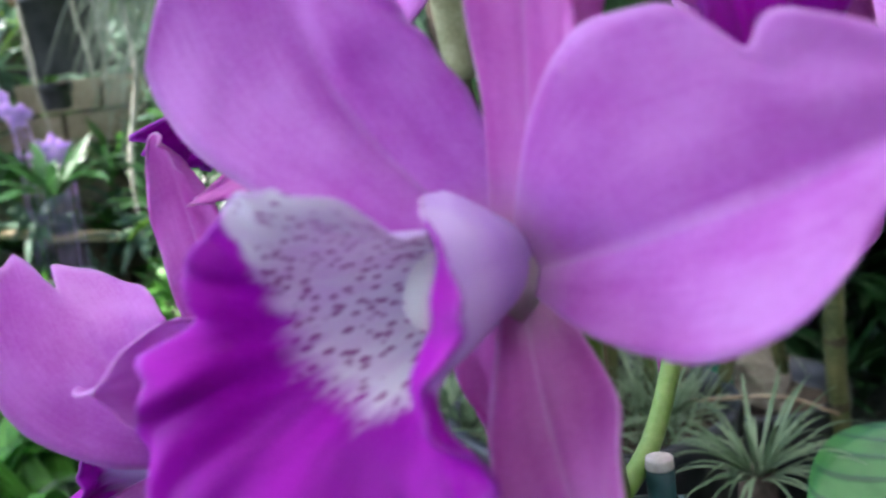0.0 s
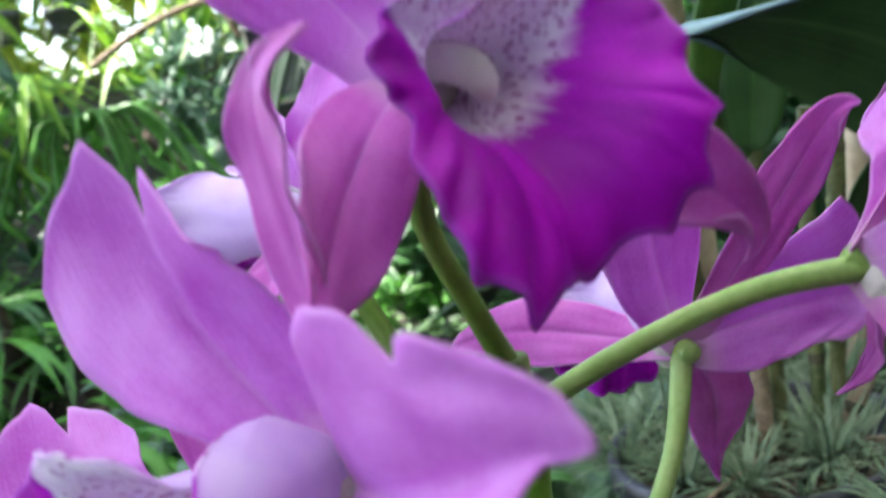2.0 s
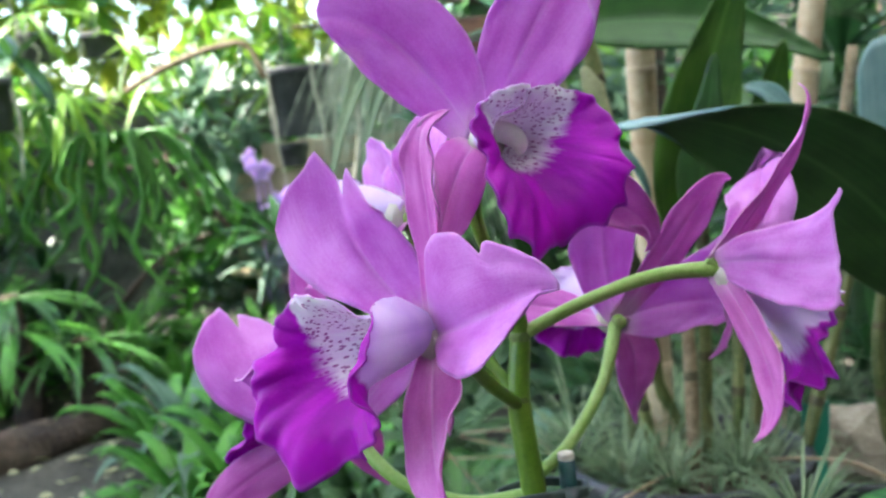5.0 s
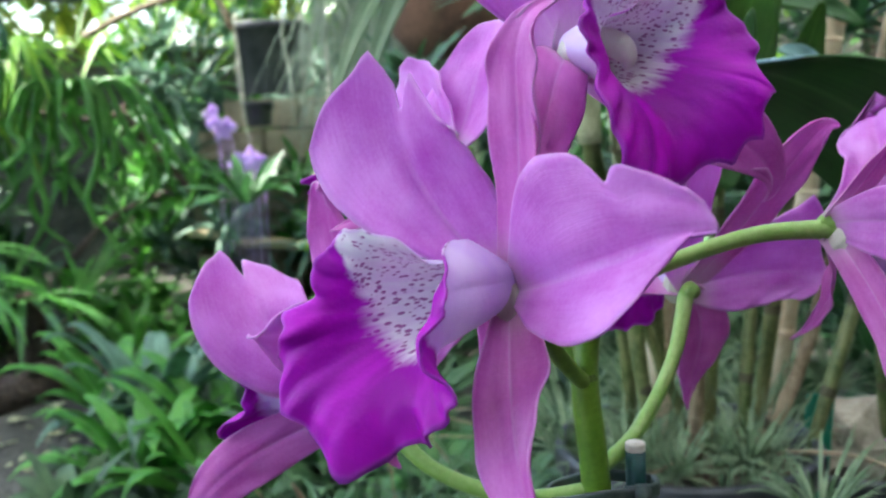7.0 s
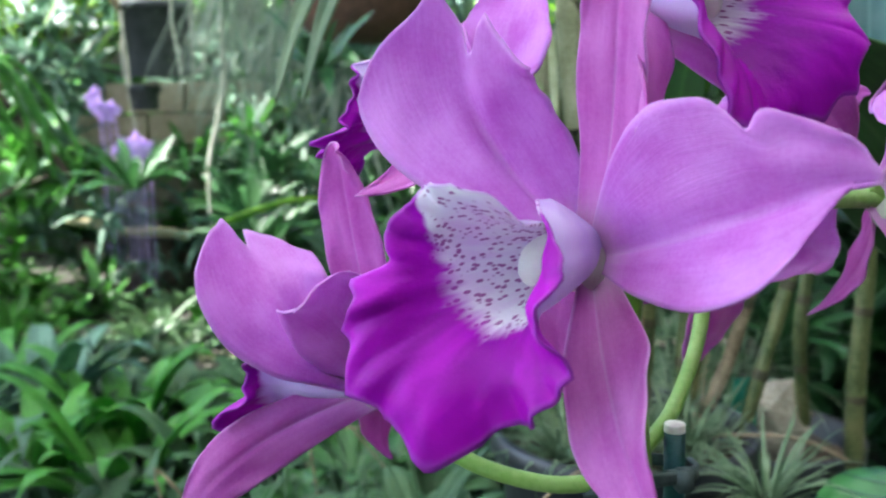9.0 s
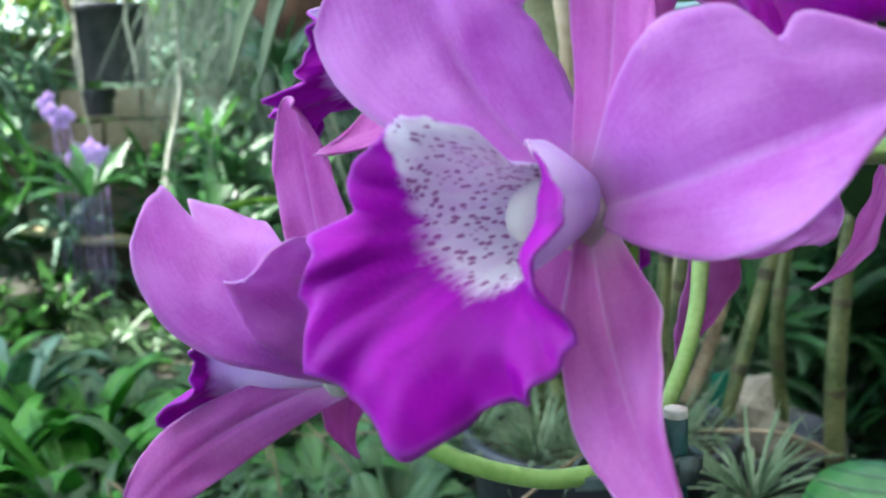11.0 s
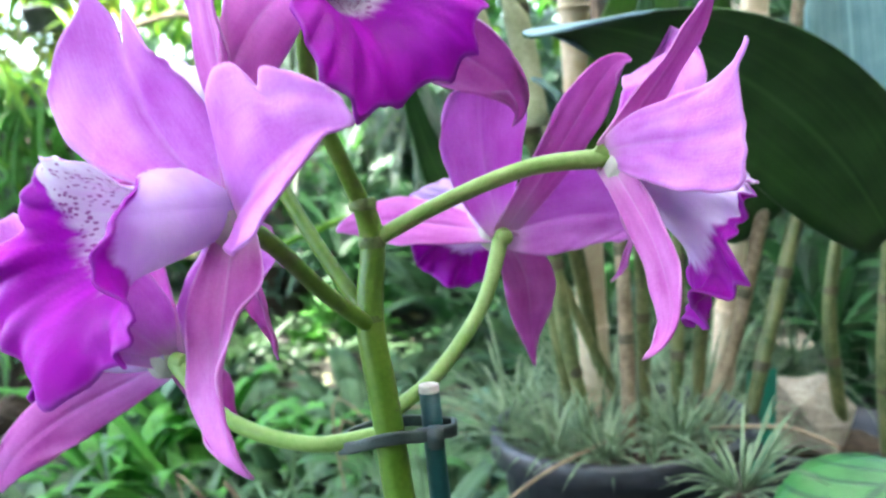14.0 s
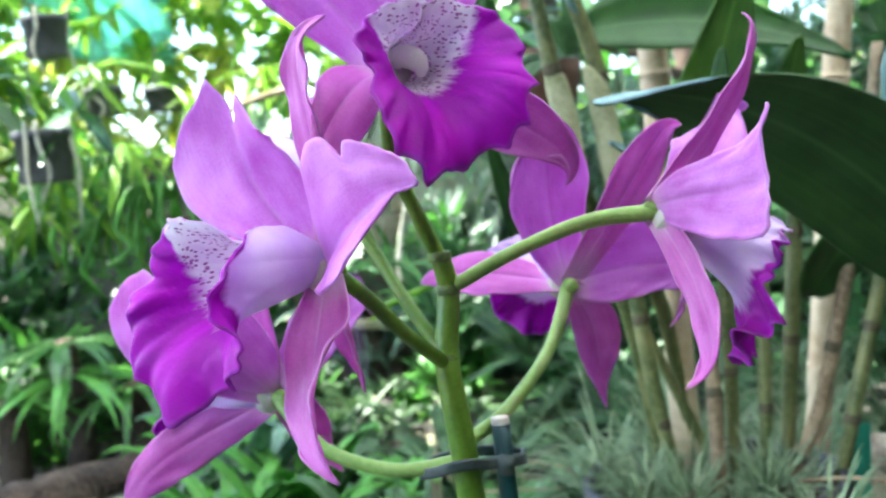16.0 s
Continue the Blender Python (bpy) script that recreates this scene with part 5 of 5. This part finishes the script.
foliage("far_foliage", "distant bright canopy behind the garden", 480, ((-4.2, 2.6), (4.2, 5.6), (0.2, 2.5)), M_LEAF_MID, 21, leaves=(10, 16), length=(0.12, 0.26), width=0.030, lift=(-0.9, 0.8), keep=sky_gap)
foliage("canopy_wall", "broad leaves closing the view above the pots, sunlight put into their yellow", 110, ((-2.30, -0.15), (3.6, 4.0), (0.70, 1.75)), M_LEAF_YELLOW, 25, leaves=(8, 12), length=(0.12, 0.24), width=0.032, lift=(-0.9, 0.5))
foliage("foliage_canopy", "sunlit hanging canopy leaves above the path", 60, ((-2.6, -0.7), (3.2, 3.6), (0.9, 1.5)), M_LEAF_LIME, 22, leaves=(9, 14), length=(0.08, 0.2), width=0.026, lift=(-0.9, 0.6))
foliage("grass_tangle", "tangled thin grey-green blades round the canes", 130, ((0.06, 0.30), (0.40, 0.62), (0.115, 0.14)), M_LEAF_GREY, 23, leaves=(8, 14), length=(0.03, 0.07), width=0.0012, lift=(0.3, 1.2), keep=lambda p: 1.0 if (p.x - PX) ** 2 + (p.y - PY) ** 2 < 0.0064 else 0.0)
foliage("grass_tangle", "tangled thin grey-green blades beside the pot", 14, ((-0.16, 0.06), (0.45, 0.70), (-0.02, 0.08)), M_LEAF_SAGE, 24, leaves=(8, 14), length=(0.04, 0.11), width=0.0014, lift=(0.0, 1.1))
# trailing plant with thick drooping stems, hung among the canopy
def trailing(at, n, drop, spread, mat, seed):
    rnd = random.Random(seed)
    ob = empty("trailing_plant", at, "hanging plant with thick green drooping stems", "plant", "trailing plants")
    for k in range(n):
        a = k * 2.4 + rnd.uniform(-0.4, 0.4)
        r, d = spread * rnd.uniform(0.35, 1.0), drop * rnd.uniform(0.4, 1.0)
        o = Vector((math.cos(a), 0.5 * math.sin(a), 0)) * r
        p = Vector(at)
        bm = bmesh.new()
        kink = Vector((rnd.uniform(-0.05, 0.05), 0, 0))
        tube(bm, [p, p + o * 0.6 + Vector((0, 0, 0.04)), p + o - Vector((0, 0, d * 0.35)), p + o * 1.1 + kink - Vector((0, 0, d * 0.7)), p + o * 1.05 - kink - Vector((0, 0, d))],
             [0.005, 0.0075, 0.0075, 0.008, 0.002], 7, 4)
        for v in bm.verts:
            v.co += Vector((noise.noise(v.co * 40), 0, 0)) * 0.008
        part("stem", bm, mat, ob)


trailing((-0.86, 2.15, 0.46), 22, 0.38, 0.26, M_LEAF_FRESH, 5)
trailing((-1.12, 2.30, 0.55), 16, 0.34, 0.24, M_LEAF_FRESH, 6)
for k, (x, y, z) in enumerate(((-0.98, 1.72, 0.10), (-0.88, 1.80, 0.05), (-1.10, 1.66, 0.06), (-1.02, 1.80, 0.16))):
    strappy("drooping_plant", (x, y, z), 24, 0.20, 0.010, M_LEAF_MID if k % 2 else M_LEAF_FRESH, 140 + k, "dark green plant with drooping narrow leaves", lift=-0.55, group="drooping plants")
    bm = bmesh.new()
    tube(bm, [(x, y, -0.14), (x + 0.01, y, 0.0), (x, y, z + 0.01)], [0.035, 0.03, 0.02], 10, 4)
    part("root_mound", bm, M_BARK, bpy.data.objects["drooping_plant" if k == 0 else "drooping_plant.%03d" % k])
# bare branches crossing the gaps
for pts in (((-1.02, 2.15, -0.10), (-0.92, 2.2, 0.04), (-0.80, 2.2, 0.16), (-0.66, 2.25, 0.22)), ((-0.78, 2.3, 0.42), (-0.70, 2.3, 0.32), (-0.62, 2.35, 0.20)), ((-1.30, 2.4, 0.30), (-1.05, 2.35, 0.42), (-0.85, 2.4, 0.40), (-0.70, 2.3, 0.50)), ((-0.80, 2.12, 0.60), (-0.69, 2.1, 0.648), (-0.58, 2.1, 0.682), (-0.49, 2.1, 0.685), (-0.452, 2.1, 0.60))):
    bm = bmesh.new()
    pale = pts[0][0] == -0.80
    tube(bm, pts, [0.008 if pale else 0.014 - 0.003 * i for i in range(len(pts))], 8, 5)
    tagged(part("branch", bm, M_OLDCANE if pale else M_BARK), "pale bare branch among the canopy leaves" if pale else "bare brown branch crossing the dark undergrowth", "branch", "bare branches")

# a long pale aerial root and a green shoot reaching across the gap
bm = bmesh.new()
tube(bm, [(-0.221, 1.900, 0.668), (-0.221, 1.900, 0.584), (-0.219, 1.900, 0.453), (-0.233, 1.900, 0.373), (-0.258, 1.900, 0.268), (-0.261, 1.900, 0.131)], [0.004, 0.005, 0.006, 0.006, 0.0055, 0.003], 7, 5)
tagged(part("hanging_root", bm, M_ROOT), "long pale aerial root hanging from the canopy", "root")
bm = bmesh.new()
tube(bm, [(-0.216, 1.150, 0.233), (-0.198, 1.150, 0.251), (-0.145, 1.150, 0.270), (-0.101, 1.150, 0.282), (-0.034, 1.150, 0.284)], [0.003, 0.0055, 0.006, 0.0055, 0.003], 8, 5)
tagged(part("green_shoot", bm, M_LEAF_LIME), "arching bright green shoot in front of the bush", "shoot")

# small lilac blossoms
for k, (x, y, z) in enumerate(((-0.535, 2.26, 0.385), (-0.505, 2.27, 0.375), (-0.52, 2.27, 0.36), (-0.475, 2.26, 0.292), (-0.445, 2.26, 0.275), (-0.49, 2.27, 0.275), (-0.455, 2.28, 0.30), (-0.43, 2.26, 0.285), (-0.465, 2.26, 0.262), (-0.55, 2.30, 0.41))):
    rnd = random.Random(200 + k)
    bm = bmesh.new()
    for i in range(5):
        a = i * 1.2566 + rnd.uniform(0, 1)
        o = Vector((math.cos(a), -0.3, math.sin(a)))
        blade(bm, (x, y, z), Vector((x, y, z)) + o * 0.024, (0, -1, 0.2), 0.010, rows=5, cols=4, thick=0.0008)
    tube(bm, [(x, y + 0.004, z), (x + 0.005, y + 0.03, z - 0.08), (x, y + 0.05, z - 0.40)], 0.0015, 5, 3)
    tagged(part("lilac_flower", bm, M_LILAC), "small pale lilac blossom among leaves", "flower", "lilac blossoms")

# masonry corner among the plants
ob = empty("block_wall", (-0.45, 2.60, -0.15), "weathered tan block wall half hidden by plants", "wall", kind="structure")
rnd = random.Random(7)
for r in range(8):
    for c in range(2):
        bm = bmesh.new()
        x0, z0 = -0.56 + c * 0.21 + (0.1 if r % 2 else 0), -0.2 + r * 0.085
        got = bmesh.ops.create_cube(bm, size=1.0)
        for v in got["verts"]:
            v.co = Vector((x0 + v.co.x * 0.2, 2.60 + v.co.y * 0.12 + rnd.uniform(-0.004, 0.004), z0 + v.co.z * 0.077))
        part("block", bm, M_BRICK, ob, smooth=False)

# trunks
for k, (x, y, r, lean) in enumerate(((0.55, 2.3, 0.05, -0.08), (0.95, 1.9, 0.04, 0.1), (0.16, 2.7, 0.06, -0.03))):
    ob = empty("tree", (x, y, -0.15), "thin dark tree trunk with rough bark", "tree", "trees")
    bm = bmesh.new()
    tube(bm, [(x, y, -0.2), (x + lean * 0.4, y, 0.5), (x + lean, y + 0.05, 1.4), (x + lean * 1.4, y + 0.1, 2.6)], [r * 1.3, r, r * 0.9, r * 0.7], 12, 8)
    for v in bm.verts:
        v.co += Vector((noise.noise(v.co * 18), noise.noise(v.co * 18 + Vector((9, 0, 0))), 0)) * 0.012
    part("trunk", bm, M_BARK, ob)
    for j in range(3):
        z = 0.6 + 0.35 * j
        s = 1 if (j + k) % 2 else -1
        bm = bmesh.new()
        tube(bm, [(x + lean * z / 1.4, y, z), (x + s * 0.25, y - 0.05, z + 0.12), (x + s * 0.6, y - 0.1, z + 0.16)], [0.018, 0.012, 0.006], 8, 5)
        part("limb", bm, M_BARK, ob)

# teal net strung behind
bm = bmesh.new()
sheet(bm, 20, 20, lambda u, v: (-1.80 + 0.56 * v, 3.45 + 0.06 * math.sin(7 * v + 3 * u), 1.14 - 0.16 * v + 0.56 * u - 0.05 * math.sin(3.1 * v)), thick=0.001)
tagged(part("shade_net", bm, M_NET), "teal shade netting strung behind the plants", "net")

# unseen hedges, added to block sky light from behind and beside the viewer
for name, fn in (("blocker_hedge_south", lambda u, v: (-1.6 + 5.2 * v, -2.2 + 0.25 * noise.noise(Vector((v * 14, u * 7, 0))), -0.2 + 2.6 * u)),
                 ("blocker_hedge_east", lambda u, v: (2.6 + 0.25 * noise.noise(Vector((v * 14, u * 7, 5))), -2.4 + 5.0 * v, -0.2 + 2.5 * u))):
    bm = bmesh.new()
    sheet(bm, 24, 40, fn, thick=0.05)
    tagged(part(name, bm, M_LEAF_SHADE), "unseen dark green hedge added to block sky light", "hedge", kind="structure")

foliage("blocker_hedge_leaves", "dense green leaves of the unseen added hedge behind the viewer", 1300, ((-1.6, 3.6), (-2.35, -1.95), (-0.15, 2.3)), M_LEAF_MID, 31, leaves=(10, 14), length=(0.06, 0.16), width=0.016, lift=(-0.8, 0.9))
foliage("blocker_hedge_leaves", "dense green leaves of the unseen added hedge beside the viewer", 1100, ((2.35, 2.75), (-2.3, 2.5), (-0.15, 2.3)), M_LEAF_MID, 32, leaves=(10, 14), length=(0.06, 0.16), width=0.016, lift=(-0.8, 0.9))
foliage("undergrowth", "low green plants beyond the hedges", 700, ((-4.6, 4.6), (-4.2, -2.5), (-0.15, 0.3)), M_LEAF_FRESH, 33, leaves=(8, 12), length=(0.12, 0.3), width=0.02)
# shade-cloth roof over the bench
bm = bmesh.new()
sheet(bm, 20, 24, lambda u, v: (-4.3 + 7.5 * v, -2.6 + 4.85 * u, 2.4 - 0.05 * math.sin(3.1 * (4 * v % 1))), thick=0.002)
tagged(part("shade_cloth", bm, M_CLOTH, None), "pale woven shade cloth roof above the bench", "shade cloth", kind="structure")
